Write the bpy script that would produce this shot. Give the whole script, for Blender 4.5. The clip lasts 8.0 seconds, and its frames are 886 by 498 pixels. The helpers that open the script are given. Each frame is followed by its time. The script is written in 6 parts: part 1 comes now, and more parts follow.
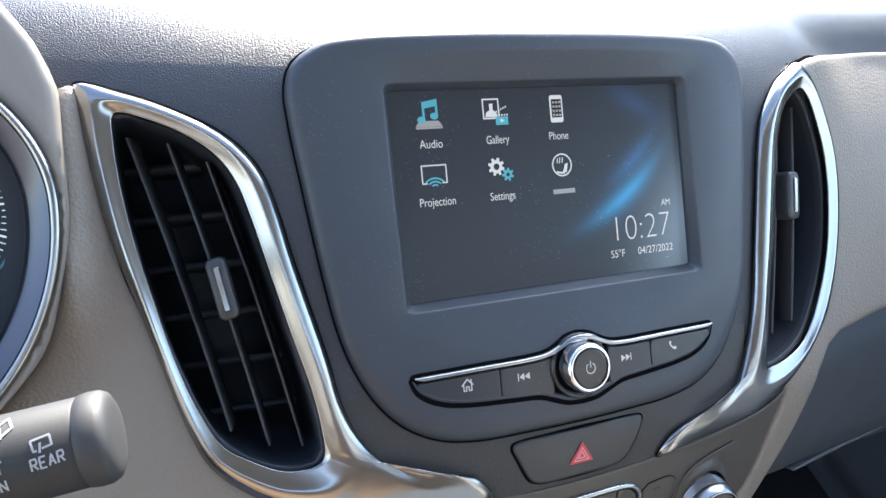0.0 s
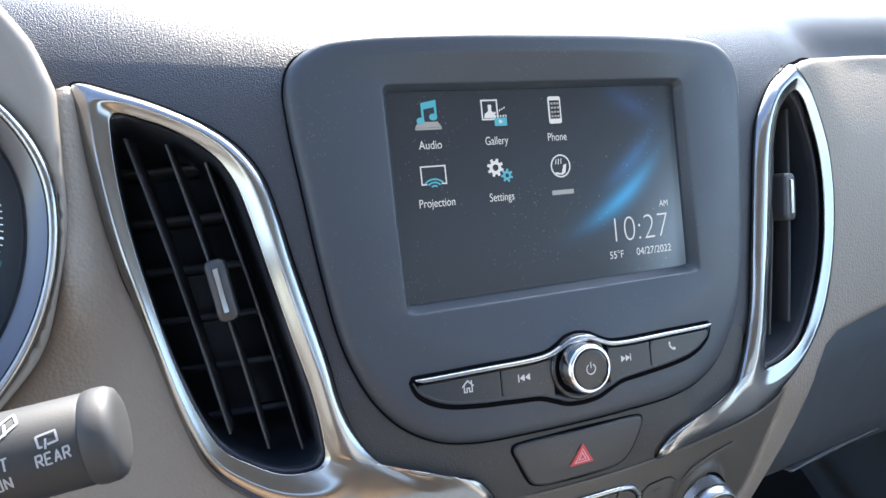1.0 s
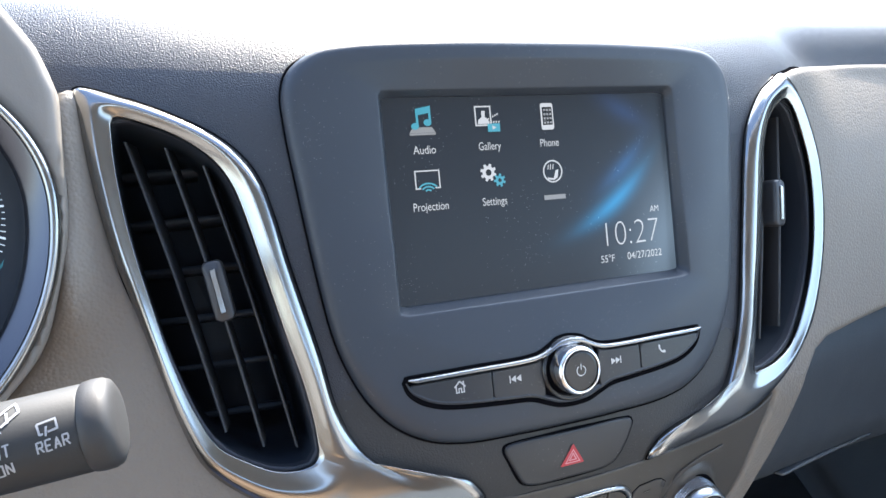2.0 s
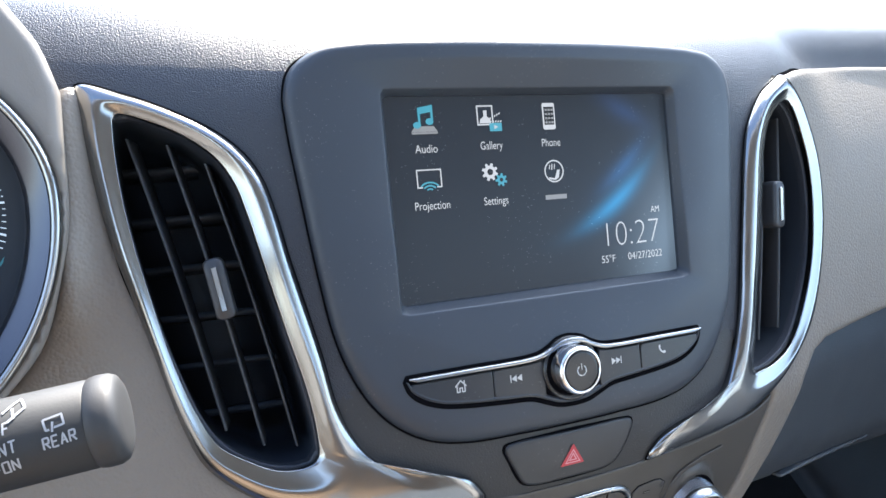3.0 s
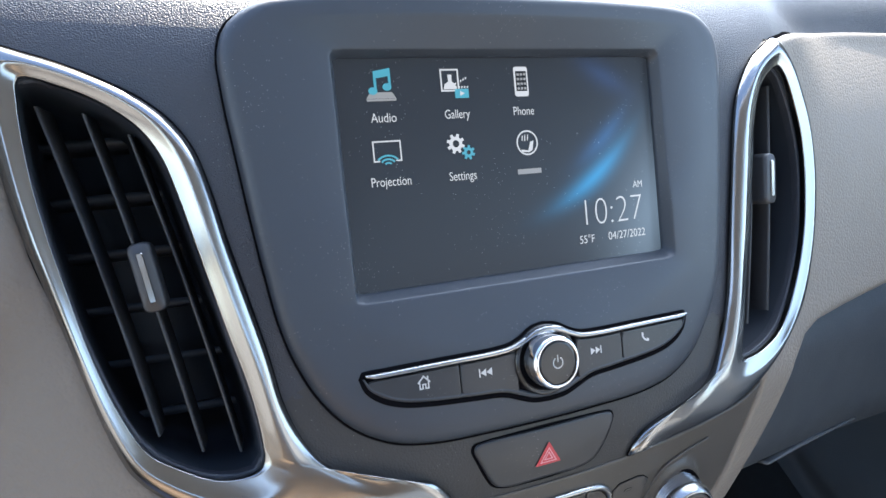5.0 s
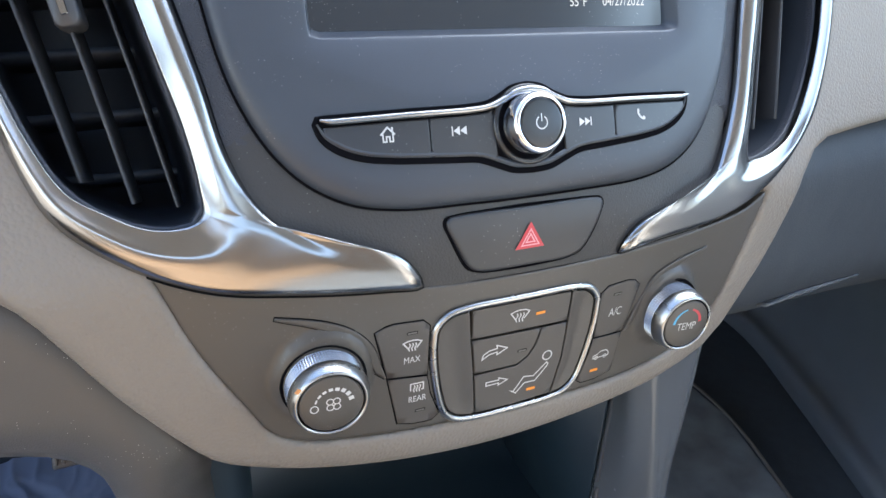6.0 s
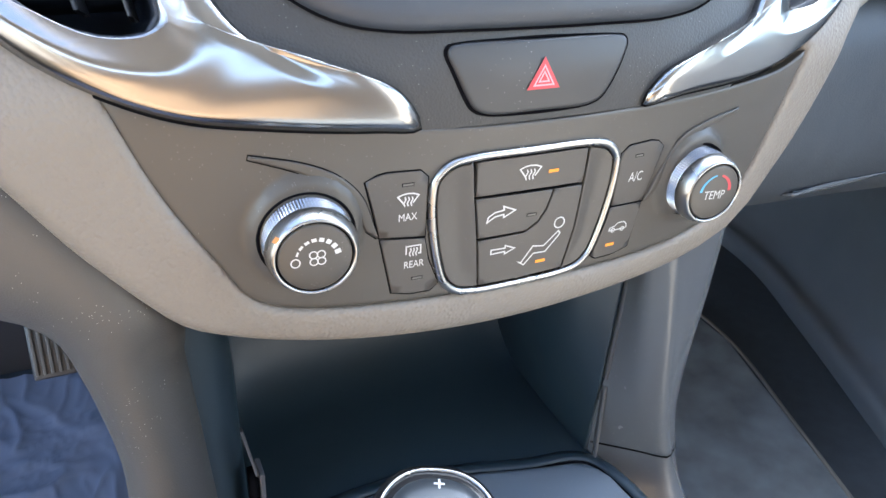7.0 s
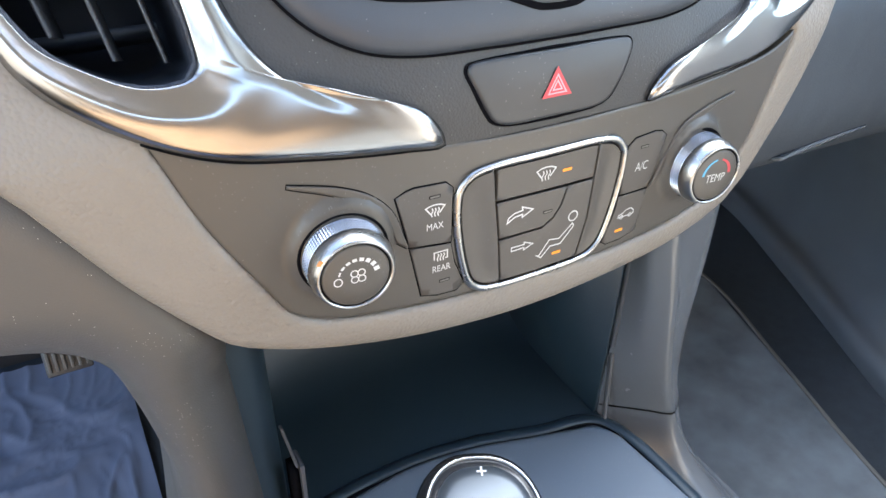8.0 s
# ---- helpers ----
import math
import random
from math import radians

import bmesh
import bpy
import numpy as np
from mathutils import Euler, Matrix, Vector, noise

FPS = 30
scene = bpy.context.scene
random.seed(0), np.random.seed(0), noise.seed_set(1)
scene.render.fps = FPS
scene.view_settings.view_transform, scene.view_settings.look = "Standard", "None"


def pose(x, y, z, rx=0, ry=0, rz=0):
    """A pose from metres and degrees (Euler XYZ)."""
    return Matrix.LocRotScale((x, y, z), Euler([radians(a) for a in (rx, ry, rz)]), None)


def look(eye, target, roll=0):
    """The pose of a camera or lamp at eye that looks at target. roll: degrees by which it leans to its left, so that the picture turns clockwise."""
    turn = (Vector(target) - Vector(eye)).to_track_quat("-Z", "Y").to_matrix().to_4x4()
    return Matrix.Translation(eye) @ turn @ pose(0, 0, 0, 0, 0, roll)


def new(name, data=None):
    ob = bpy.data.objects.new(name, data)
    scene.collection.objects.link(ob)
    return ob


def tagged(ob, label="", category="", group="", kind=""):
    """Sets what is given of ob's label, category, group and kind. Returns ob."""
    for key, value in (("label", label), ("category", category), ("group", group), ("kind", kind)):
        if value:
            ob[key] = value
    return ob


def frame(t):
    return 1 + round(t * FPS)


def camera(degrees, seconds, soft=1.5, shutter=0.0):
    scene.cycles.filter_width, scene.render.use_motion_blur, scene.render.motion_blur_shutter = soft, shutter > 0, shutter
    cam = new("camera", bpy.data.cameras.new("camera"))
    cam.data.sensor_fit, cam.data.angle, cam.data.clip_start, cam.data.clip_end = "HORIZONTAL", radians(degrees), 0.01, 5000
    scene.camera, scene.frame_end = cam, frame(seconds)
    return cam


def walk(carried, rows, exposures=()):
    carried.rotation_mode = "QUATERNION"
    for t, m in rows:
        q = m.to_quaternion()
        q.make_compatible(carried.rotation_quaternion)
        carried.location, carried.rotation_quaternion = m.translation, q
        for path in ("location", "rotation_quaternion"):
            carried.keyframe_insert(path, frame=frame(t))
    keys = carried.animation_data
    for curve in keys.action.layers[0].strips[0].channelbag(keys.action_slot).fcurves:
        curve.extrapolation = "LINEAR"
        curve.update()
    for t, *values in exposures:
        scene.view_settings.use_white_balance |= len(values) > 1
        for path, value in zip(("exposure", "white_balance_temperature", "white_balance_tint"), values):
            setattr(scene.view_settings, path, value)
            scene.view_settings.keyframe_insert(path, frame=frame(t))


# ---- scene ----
from mathutils.geometry import delaunay_2d_cdt

cam = camera(63.2, 8.0)
PATH = [
    (0, (-0.177, -0.28, 1.092), (0.577, 1.426, 0.369), 2.3),
    (0.5, (-0.181, -0.284, 1.092), (0.585, 1.42, 0.378), 2.3),
    (1, (-0.18, -0.279, 1.089), (0.596, 1.425, 0.386), 2.3),
    (1.5, (-0.179, -0.286, 1.09), (0.596, 1.424, 0.401), 2.4),
    (3, (-0.182, -0.285, 1.089), (0.606, 1.421, 0.405), 3.0),
    (3.5, (-0.181, -0.284, 1.088), (0.615, 1.42, 0.406), 3.1),
    (4, (-0.179, -0.284, 1.088), (0.637, 1.41, 0.406), 3.1),
    (5.3, (-0.155, -0.256, 1.069), (0.68, 1.389, 0.297), 3.3),
    (5.5, (-0.151, -0.261, 1.051), (0.691, 1.367, 0.251), 3.6),
    (5.8, (-0.146, -0.264, 1.023), (0.677, 1.346, 0.163), 3.8),
    (6, (-0.147, -0.262, 1.0), (0.676, 1.336, 0.122), 3.7),
    (6.2, (-0.144, -0.257, 0.983), (0.669, 1.318, 0.051), 4.3),
    (6.5, (-0.14, -0.251, 0.956), (0.673, 1.316, 0.016), 4.0),
    (7, (-0.139, -0.25, 0.953), (0.666, 1.279, -0.054), 4.2),
    (7.5, (-0.142, -0.247, 0.956), (0.664, 1.25, -0.097), 4.0),
    (8, (-0.157, -0.242, 0.977), (0.678, 1.185, -0.147), 1.8),
]
EXPOSURES = [(0.0, 2.51, 6350, 10), (1.5, 2.57, 6300, 10), (4.2, 2.54, 6220, 10), (5.5, 2.72, 6400, 10), (6.0, 3.14, 6680, 10), (6.25, 3.22, 6600, 10), (6.5, 3.47, 6600, 10), (7.0, 3.70, 6700, 10), (7.5, 3.83, 6720, 10), (8.0, 3.69, 6990, 10)]
walk(cam, [(t, look(eye, target, roll)) for t, eye, target, roll in PATH], EXPOSURES)

# ---------------------------------------------------------------- light
SUN_EL, SUN_AZ = 50.0, 32.0  # degrees above the horizon; degrees to the right of straight ahead
world = bpy.data.worlds.new("sky")
scene.world = world
world.use_nodes = True
wn = world.node_tree.nodes
sky = wn.new("ShaderNodeTexSky")
sky.sky_type, sky.sun_disc = "NISHITA", False
sky.sun_elevation, sky.sun_rotation = radians(SUN_EL), radians(SUN_AZ)
wn["Background"].inputs["Strength"].default_value = 0.135
world.node_tree.links.new(sky.outputs["Color"], wn["Background"].inputs["Color"])
sun = new("sun", bpy.data.lights.new("sun", "SUN"))
sun.data.energy, sun.data.angle, sun.data.color = 5.0, radians(0.5), (1.0, 0.90, 0.75)
sun_dir = Vector((math.sin(radians(SUN_AZ)) * math.cos(radians(SUN_EL)), math.cos(radians(SUN_AZ)) * math.cos(radians(SUN_EL)), math.sin(radians(SUN_EL))))
sun.matrix_world = look(sun_dir * 5, (0, 0, 0))


def opening_fill(name, at, to, wide, high, watts, colour):
    """Area lamp added as fill, in place of daylight through an opening."""
    lamp = new(name, bpy.data.lights.new(name, "AREA"))
    lamp.data.shape, lamp.data.size, lamp.data.size_y = "RECTANGLE", wide, high
    lamp.data.energy, lamp.data.color = watts, colour
    lamp.matrix_world = look(at, to)


# Added fill lamps: warm from the left, blue from the right, pale from above.
opening_fill("driver_side_fill", (-0.82, -0.60, 1.02), (0.0, -0.10, 0.90), 1.6, 0.80, 0.30, (1.0, 0.83, 0.64))
opening_fill("passenger_side_fill", (0.84, -0.75, 1.06), (0.05, 0.0, 0.72), 1.2, 0.80, 0.85, (0.58, 0.80, 1.0))
opening_fill("windscreen_fill", (0.20, 0.24, 1.46), (0.0, -0.10, 0.90), 1.2, 0.6, 3.0, (0.80, 0.90, 1.0))

# ---------------------------------------------------------------- materials


def dusted(nt, where, col, amount, pale=(0.55, 0.53, 0.5, 1)):
    """Specks of dust of three sizes, gathered in loose drifts, over a colour."""
    drift = nt.nodes.new("ShaderNodeTexNoise")
    drift.inputs["Scale"].default_value, drift.inputs["Detail"].default_value = 40.0, 5.0
    nt.links.new(where, drift.inputs["Vector"])
    for scale, size, rare in ((260.0, 0.060, 0.99), (520.0, 0.095, 0.965), (1100.0, 0.18, 0.93)):
        v = nt.nodes.new("ShaderNodeTexVoronoi")
        v.inputs["Scale"].default_value = scale
        nt.links.new(where, v.inputs["Vector"])
        sep = nt.nodes.new("ShaderNodeSeparateColor")
        nt.links.new(v.outputs["Color"], sep.inputs[0])
        add = nt.nodes.new("ShaderNodeMath")
        add.operation = "MULTIPLY_ADD"
        add.inputs[1].default_value, add.inputs[2].default_value = 1.4, -0.72
        nt.links.new(drift.outputs["Fac"], add.inputs[0])
        pick = nt.nodes.new("ShaderNodeMath")
        nt.links.new(sep.outputs[0], pick.inputs[0])
        nt.links.new(add.outputs[0], pick.inputs[1])
        chosen = nt.nodes.new("ShaderNodeMath")
        chosen.operation = "GREATER_THAN"
        chosen.inputs[1].default_value = rare
        nt.links.new(pick.outputs[0], chosen.inputs[0])
        near = nt.nodes.new("ShaderNodeMapRange")
        near.inputs["From Min"].default_value, near.inputs["From Max"].default_value = size, size * 0.6
        nt.links.new(v.outputs["Distance"], near.inputs["Value"])
        both = nt.nodes.new("ShaderNodeMath")
        both.operation = "MULTIPLY"
        nt.links.new(near.outputs["Result"], both.inputs[0])
        nt.links.new(chosen.outputs[0], both.inputs[1])
        fac = nt.nodes.new("ShaderNodeMath")
        fac.operation = "MULTIPLY"
        fac.inputs[1].default_value = amount
        nt.links.new(both.outputs[0], fac.inputs[0])
        mx = nt.nodes.new("ShaderNodeMix")
        mx.data_type = "RGBA"
        mx.inputs["B"].default_value = pale
        nt.links.new(fac.outputs[0], mx.inputs["Factor"])
        nt.links.new(col, mx.inputs["A"])
        col = mx.outputs["Result"]
    return col


def material(name, color, rough, metallic=0.0, mottle=0.08, mottle_scale=9.0, grain=0.0, grain_scale=900.0, grain_kind="noise", dust=0.0,
             emit=None, emit_strength=0.0, coat=0.0, rough_var=0.06):
    """Principled surface with broad mottling, fine relief and, where asked, specks of dust."""
    m = bpy.data.materials.new(name)
    m.use_nodes = True
    nt = m.node_tree
    b = nt.nodes["Principled BSDF"]
    tc = nt.nodes.new("ShaderNodeTexCoord")
    b.inputs["Roughness"].default_value = rough
    b.inputs["Metallic"].default_value = metallic
    b.inputs["Coat Weight"].default_value = coat
    b.inputs["Coat Roughness"].default_value = 0.08
    n = nt.nodes.new("ShaderNodeTexNoise")
    n.inputs["Scale"].default_value, n.inputs["Detail"].default_value = mottle_scale, 5.0
    nt.links.new(tc.outputs["Object"], n.inputs["Vector"])
    mix = nt.nodes.new("ShaderNodeMix")
    mix.data_type = "RGBA"
    lo = tuple(c * (1 - mottle) for c in color) + (1,)
    hi = tuple(min(1, c * (1 + mottle)) for c in color) + (1,)
    mix.inputs["A"].default_value, mix.inputs["B"].default_value = lo, hi
    nt.links.new(n.outputs["Fac"], mix.inputs["Factor"])
    col = mix.outputs["Result"]
    if dust > 0:
        col = dusted(nt, tc.outputs["Object"], col, dust)
    nt.links.new(col, b.inputs["Base Color"])
    n3 = nt.nodes.new("ShaderNodeTexNoise")
    n3.inputs["Scale"].default_value, n3.inputs["Detail"].default_value = 38.0, 4.0
    nt.links.new(tc.outputs["Object"], n3.inputs["Vector"])
    mr = nt.nodes.new("ShaderNodeMapRange")
    mr.inputs["To Min"].default_value, mr.inputs["To Max"].default_value = max(0.02, rough - rough_var), min(1.0, rough + rough_var)
    nt.links.new(n3.outputs["Fac"], mr.inputs["Value"])
    nt.links.new(mr.outputs["Result"], b.inputs["Roughness"])
    if grain > 0:
        if grain_kind == "leather":
            g = nt.nodes.new("ShaderNodeTexVoronoi")
            g.feature = "SMOOTH_F1"
            g.inputs["Smoothness"].default_value = 0.35
            g.inputs["Scale"].default_value = grain_scale
            out = g.outputs["Distance"]
        else:
            g = nt.nodes.new("ShaderNodeTexNoise")
            g.inputs["Scale"].default_value, g.inputs["Detail"].default_value = grain_scale, 3.0
            out = g.outputs["Fac"]
        nt.links.new(tc.outputs["Object"], g.inputs["Vector"])
        bump = nt.nodes.new("ShaderNodeBump")
        bump.inputs["Strength"].default_value, bump.inputs["Distance"].default_value = grain, 0.0006
        bump.invert = grain_kind == "leather"
        nt.links.new(out, bump.inputs["Height"])
        nt.links.new(bump.outputs["Normal"], b.inputs["Normal"])
    if emit:
        b.inputs["Emission Color"].default_value = (*emit, 1)
        b.inputs["Emission Strength"].default_value = emit_strength
    return m


M_LEATHER = material("charcoal_leather", (0.029, 0.032, 0.040), 0.43, grain=0.50, grain_scale=1600, grain_kind="leather", dust=0.25)
M_LEATHER.node_tree.nodes["Principled BSDF"].inputs["Specular IOR Level"].default_value = 0.38
M_BEZEL = material("charcoal_soft_plastic", (0.026, 0.0315, 0.041), 0.45, grain=0.08, grain_scale=2400, dust=0.35)
M_PAD = material("charcoal_grained_plastic", (0.023, 0.0225, 0.0225), 0.52, grain=0.22, grain_scale=1100, grain_kind="leather", dust=0.3)
M_BEIGE = material("taupe_leatherette", (0.160, 0.138, 0.114), 0.50, mottle=0.04, grain=0.50, grain_scale=640, grain_kind="leather")
M_FACE = material("grey_brown_satin_plastic", (0.055, 0.048, 0.040), 0.42, grain=0.05, grain_scale=2600, dust=0.25)
M_BUTTON = material("grey_brown_button_plastic", (0.056, 0.049, 0.042), 0.44, grain=0.05, grain_scale=2600, dust=0.15)
M_CHROME = material("satin_chrome", (0.295, 0.29, 0.284), 0.20, metallic=1.0, mottle=0.03, rough_var=0.04)
M_RIM = material("satin_silver_trim", (0.36, 0.36, 0.352), 0.27, metallic=1.0, mottle=0.03, rough_var=0.04)
M_BRIGHT = material("bright_chrome", (0.80, 0.80, 0.81), 0.10, metallic=1.0, mottle=0.03, rough_var=0.04)
M_BLACK = material("piano_black_plastic", (0.012, 0.012, 0.013), 0.22, dust=0.4)
M_DARK = material("black_matt_plastic", (0.020, 0.021, 0.024), 0.6)
M_VANE = material("black_vane_plastic", (0.032, 0.033, 0.036), 0.42)
M_INNER = material("black_duct_plastic", (0.017, 0.022, 0.030), 0.55)
M_GAP = material("black_gap", (0.005, 0.005, 0.006), 0.95)
M_GAP.node_tree.nodes["Principled BSDF"].inputs["Specular IOR Level"].default_value = 0.0
M_CUBBY = material("blue_black_plastic", (0.012, 0.025, 0.036), 0.48, dust=0.10)
# Pale grey and tan of the unseen blocks that bounce light
M_BOUNCE = material("pale_grey_bounce_wall", (0.31, 0.315, 0.32), 0.55, mottle=0.06)
M_TAN = material("tan_bounce_wall", (0.21, 0.155, 0.110), 0.8, mottle=0.15)
M_KNEE = material("dark_grey_lower_plastic", (0.060, 0.057, 0.053), 0.44, grain=0.12, grain_scale=1500, grain_kind="leather", dust=0.8)
M_GLOVE = material("dark_grey_glove_box_plastic", (0.028, 0.034, 0.042), 0.56, grain=0.25, grain_scale=1000, grain_kind="leather")
M_ARM = material("grey_console_plastic", (0.076, 0.082, 0.090), 0.25, grain=0.06, grain_scale=1500, dust=0.2)
M_KNURL = material("knurled_grey_metal", (0.36, 0.36, 0.37), 0.24, metallic=1.0)
M_FLOOR = material("black_carpet", (0.022, 0.030, 0.040), 0.95, mottle=0.3, mottle_scale=60, grain=1.0, grain_scale=1500)
M_CARPET = material("dark_grey_carpet", (0.109, 0.126, 0.142), 0.95, mottle=0.65, mottle_scale=22, grain=1.0, grain_scale=1500, dust=0.3)
M_MAT = material("blue_grey_floor_film", (0.165, 0.200, 0.280), 0.34, mottle=0.18, mottle_scale=11, grain=0.25, grain_scale=90)
M_WHITE = material("white_print", (0.48, 0.47, 0.45), 0.5)
M_HOOD = material("pale_taupe_plastic", (0.17, 0.152, 0.133), 0.55, mottle=0.05, grain=0.10, grain_scale=1500)
M_STALK = material("dark_grey_stalk_plastic", (0.017, 0.017, 0.017), 0.62, grain=0.05, grain_scale=2000)
M_PLATE = material("blue_grey_satin_plastic", (0.108, 0.130, 0.155), 0.30, grain=0.03, grain_scale=2000, dust=0.3)
M_SHIFT = material("brushed_grey_metal", (0.062, 0.072, 0.082), 0.34, metallic=0.6)
# Chrome of the gauge band, darkened in colour for the dark cabin it mirrors
M_BAND = material("darkened_chrome", (0.075, 0.078, 0.092), 0.22, metallic=0.9)
M_SWITCH = material("charcoal_switch_plastic", (0.027, 0.027, 0.028), 0.42, dust=0.4)
M_SILL = material("dark_grey_sill_plastic", (0.097, 0.109, 0.123), 0.50, mottle=0.2, grain=0.2, grain_scale=1200, grain_kind="leather", dust=0.3)
M_BIND = material("brown_grey_binding", (0.105, 0.100, 0.092), 0.85)
M_LIP = material("grey_trim_lip", (0.060, 0.061, 0.066), 0.4)
M_KEY = material("charcoal_key_plastic", (0.018, 0.019, 0.022), 0.32, dust=0.3)
M_GREYPRINT = material("grey_print", (0.30, 0.30, 0.31), 0.5)
M_RED = material("red_print", (0.45, 0.035, 0.045), 0.45)
M_PALE = material("pale_red_print", (0.62, 0.26, 0.28), 0.45)
M_BLUE = material("blue_print", (0.06, 0.30, 0.48), 0.45)
M_LED = material("amber_led", (0.45, 0.14, 0.01), 0.4, emit=(1.0, 0.36, 0.01), emit_strength=0.05)
M_POINTER = material("amber_pointer_paint", (0.50, 0.20, 0.06), 0.45)
M_LEDOFF = material("unlit_led", (0.09, 0.085, 0.075), 0.35)
M_HEAD = material("light_grey_headliner", (0.38, 0.375, 0.365), 0.9)
M_GROUND = material("grey_paving", (0.14, 0.138, 0.132), 0.9, mottle=0.25, mottle_scale=0.4)

# ---------------------------------------------------------------- the stack's curved face
TILT = radians(20)
ST, CT = math.sin(TILT), math.cos(TILT)


def smooth01(a, b, x):
    t = min(1, max(0, (x - a) / (b - a)))
    return t * t * (3 - 2 * t)


def face(u, v):
    """How far the dashboard's face stands out from the plane of the display, at u to the right and v up along it."""
    a = abs(u)
    d = max(0.0, a - 0.22)
    d2 = min(d, 0.44)
    bow = 0.6 * min(a, 0.22) ** 2 + 0.264 * d2 - 0.3 * d2 * d2
    s = v + 0.125
    return 0.0075 - bow + 0.18 * (s - math.sqrt(s * s + 3.6e-5))


def flat(u, v, w=0.0):
    """A point in the display's plane (w: towards the driver)."""
    return Vector((u, v * ST - w * CT, 1.0 + v * CT + w * ST))


def on(u, v, w=0.0):
    """A point w above the dashboard's face."""
    return flat(u, v, face(u, v) + w)


def seat_at(u, v, w=0.0, where=on):
    """Axes set on the face at u, v: x right, y up along it, z out of it."""
    e = 0.003
    x = (where(u + e, v, w) - where(u - e, v, w)).normalized()
    y = (where(u, v + e, w) - where(u, v - e, w)).normalized()
    z = x.cross(y).normalized()
    y = z.cross(x)
    p = where(u, v, w)
    return Matrix(((x.x, y.x, z.x, p.x), (x.y, y.y, z.y, p.y), (x.z, y.z, z.z, p.z), (0, 0, 0, 1)))


# ---------------------------------------------------------------- building tools
def thing(name, label, category, at=(0, 0, 0), group="", kind=""):
    ob = new(name)
    ob.location = at
    ob.empty_display_size = 0.02
    return tagged(ob, label, category, group, kind)


def part(name, bm, mat_, parent=None, label="", smooth=True):
    me = bpy.data.meshes.new(name)
    bm.normal_update()
    bm.to_mesh(me)
    bm.free()
    for p in me.polygons:
        p.use_smooth = smooth
    me.materials.append(mat_)
    ob = new(name, me)
    if parent is not None:
        ob.parent = parent
        if parent.data is None:
            ob.matrix_parent_inverse = Matrix.Translation(-parent.location)
    if label:
        ob["label"] = label
    return ob


def spline(pts, n, closed=False):
    """n points evenly spaced along a smooth line through pts (n + 1 with both ends, when open)."""
    p = [Vector(q).to_2d() if len(q) == 2 else Vector(q) for q in pts]
    k = len(p)
    dense = []
    for i in range(k if closed else k - 1):
        if closed:
            a, b, c, d = p[i - 1], p[i], p[(i + 1) % k], p[(i + 2) % k]
        else:
            b, c = p[i], p[i + 1]
            a = p[i - 1] if i else b * 2 - c
            d = p[i + 2] if i + 2 < k else c * 2 - b
        t1 = max((b - a).length, 1e-6) ** 0.5
        t2 = max((c - b).length, 1e-6) ** 0.5
        t3 = max((d - c).length, 1e-6) ** 0.5
        m1 = ((b - a) / t1 - (c - a) / (t1 + t2) + (c - b) / t2) * t2
        m2 = ((c - b) / t2 - (d - b) / (t2 + t3) + (d - c) / t3) * t2
        for j in range(16):
            s = j / 16
            dense.append(b * (2 * s**3 - 3 * s**2 + 1) + m1 * (s**3 - 2 * s**2 + s) + c * (-2 * s**3 + 3 * s**2) + m2 * (s**3 - s**2))
    dense.append(p[0] if closed else p[-1])
    lengths = [0.0]
    for a, b in zip(dense, dense[1:]):
        lengths.append(lengths[-1] + (b - a).length)
    out, j = [], 0
    for i in range(n if closed else n + 1):
        want = lengths[-1] * i / n
        while j < len(dense) - 2 and lengths[j + 1] < want:
            j += 1
        span = max(lengths[j + 1] - lengths[j], 1e-12)
        out.append(dense[j].lerp(dense[j + 1], min(1, max(0, (want - lengths[j]) / span))))
    return out


def mirrored(half):
    """A closed outline from its right half, listed from top middle to bottom middle."""
    return [Vector(q) for q in half] + [Vector((-q[0], q[1])) for q in reversed(half) if abs(q[0]) > 1e-6]


def joined(*lines):
    """Lines one after the other as one outline, without doubled points."""
    out = []
    for line in lines:
        for q in line:
            q = Vector(q)
            if not out or (q - out[-1]).length > 2e-4:
                out.append(q)
    if (out[0] - out[-1]).length < 2e-4:
        out.pop()
    return out


def area2(pts):
    return sum(a.x * b.y - b.x * a.y for a, b in zip(pts, pts[1:] + pts[:1]))


def inside(poly, q):
    """Which of the points q (n, 2) lie in the polygon."""
    res = np.zeros(len(q), bool)
    for (x1, y1), (x2, y2) in zip(poly, np.roll(poly, -1, 0)):
        if abs(y2 - y1) < 1e-12:
            continue
        c = (y1 > q[:, 1]) != (y2 > q[:, 1])
        res ^= c & (q[:, 0] < (x2 - x1) * (q[:, 1] - y1) / (y2 - y1) + x1)
    return res


def gap_to(poly, q):
    """The distance of the points q (n, 2) from the polygon's outline."""
    best = np.full(len(q), 9.0)
    for a, b in zip(poly, np.roll(poly, -1, 0)):
        d = b - a
        s = np.clip(((q - a) @ d) / max(d @ d, 1e-14), 0, 1)
        best = np.minimum(best, np.linalg.norm(q - a - s[:, None] * d, axis=1))
    return best


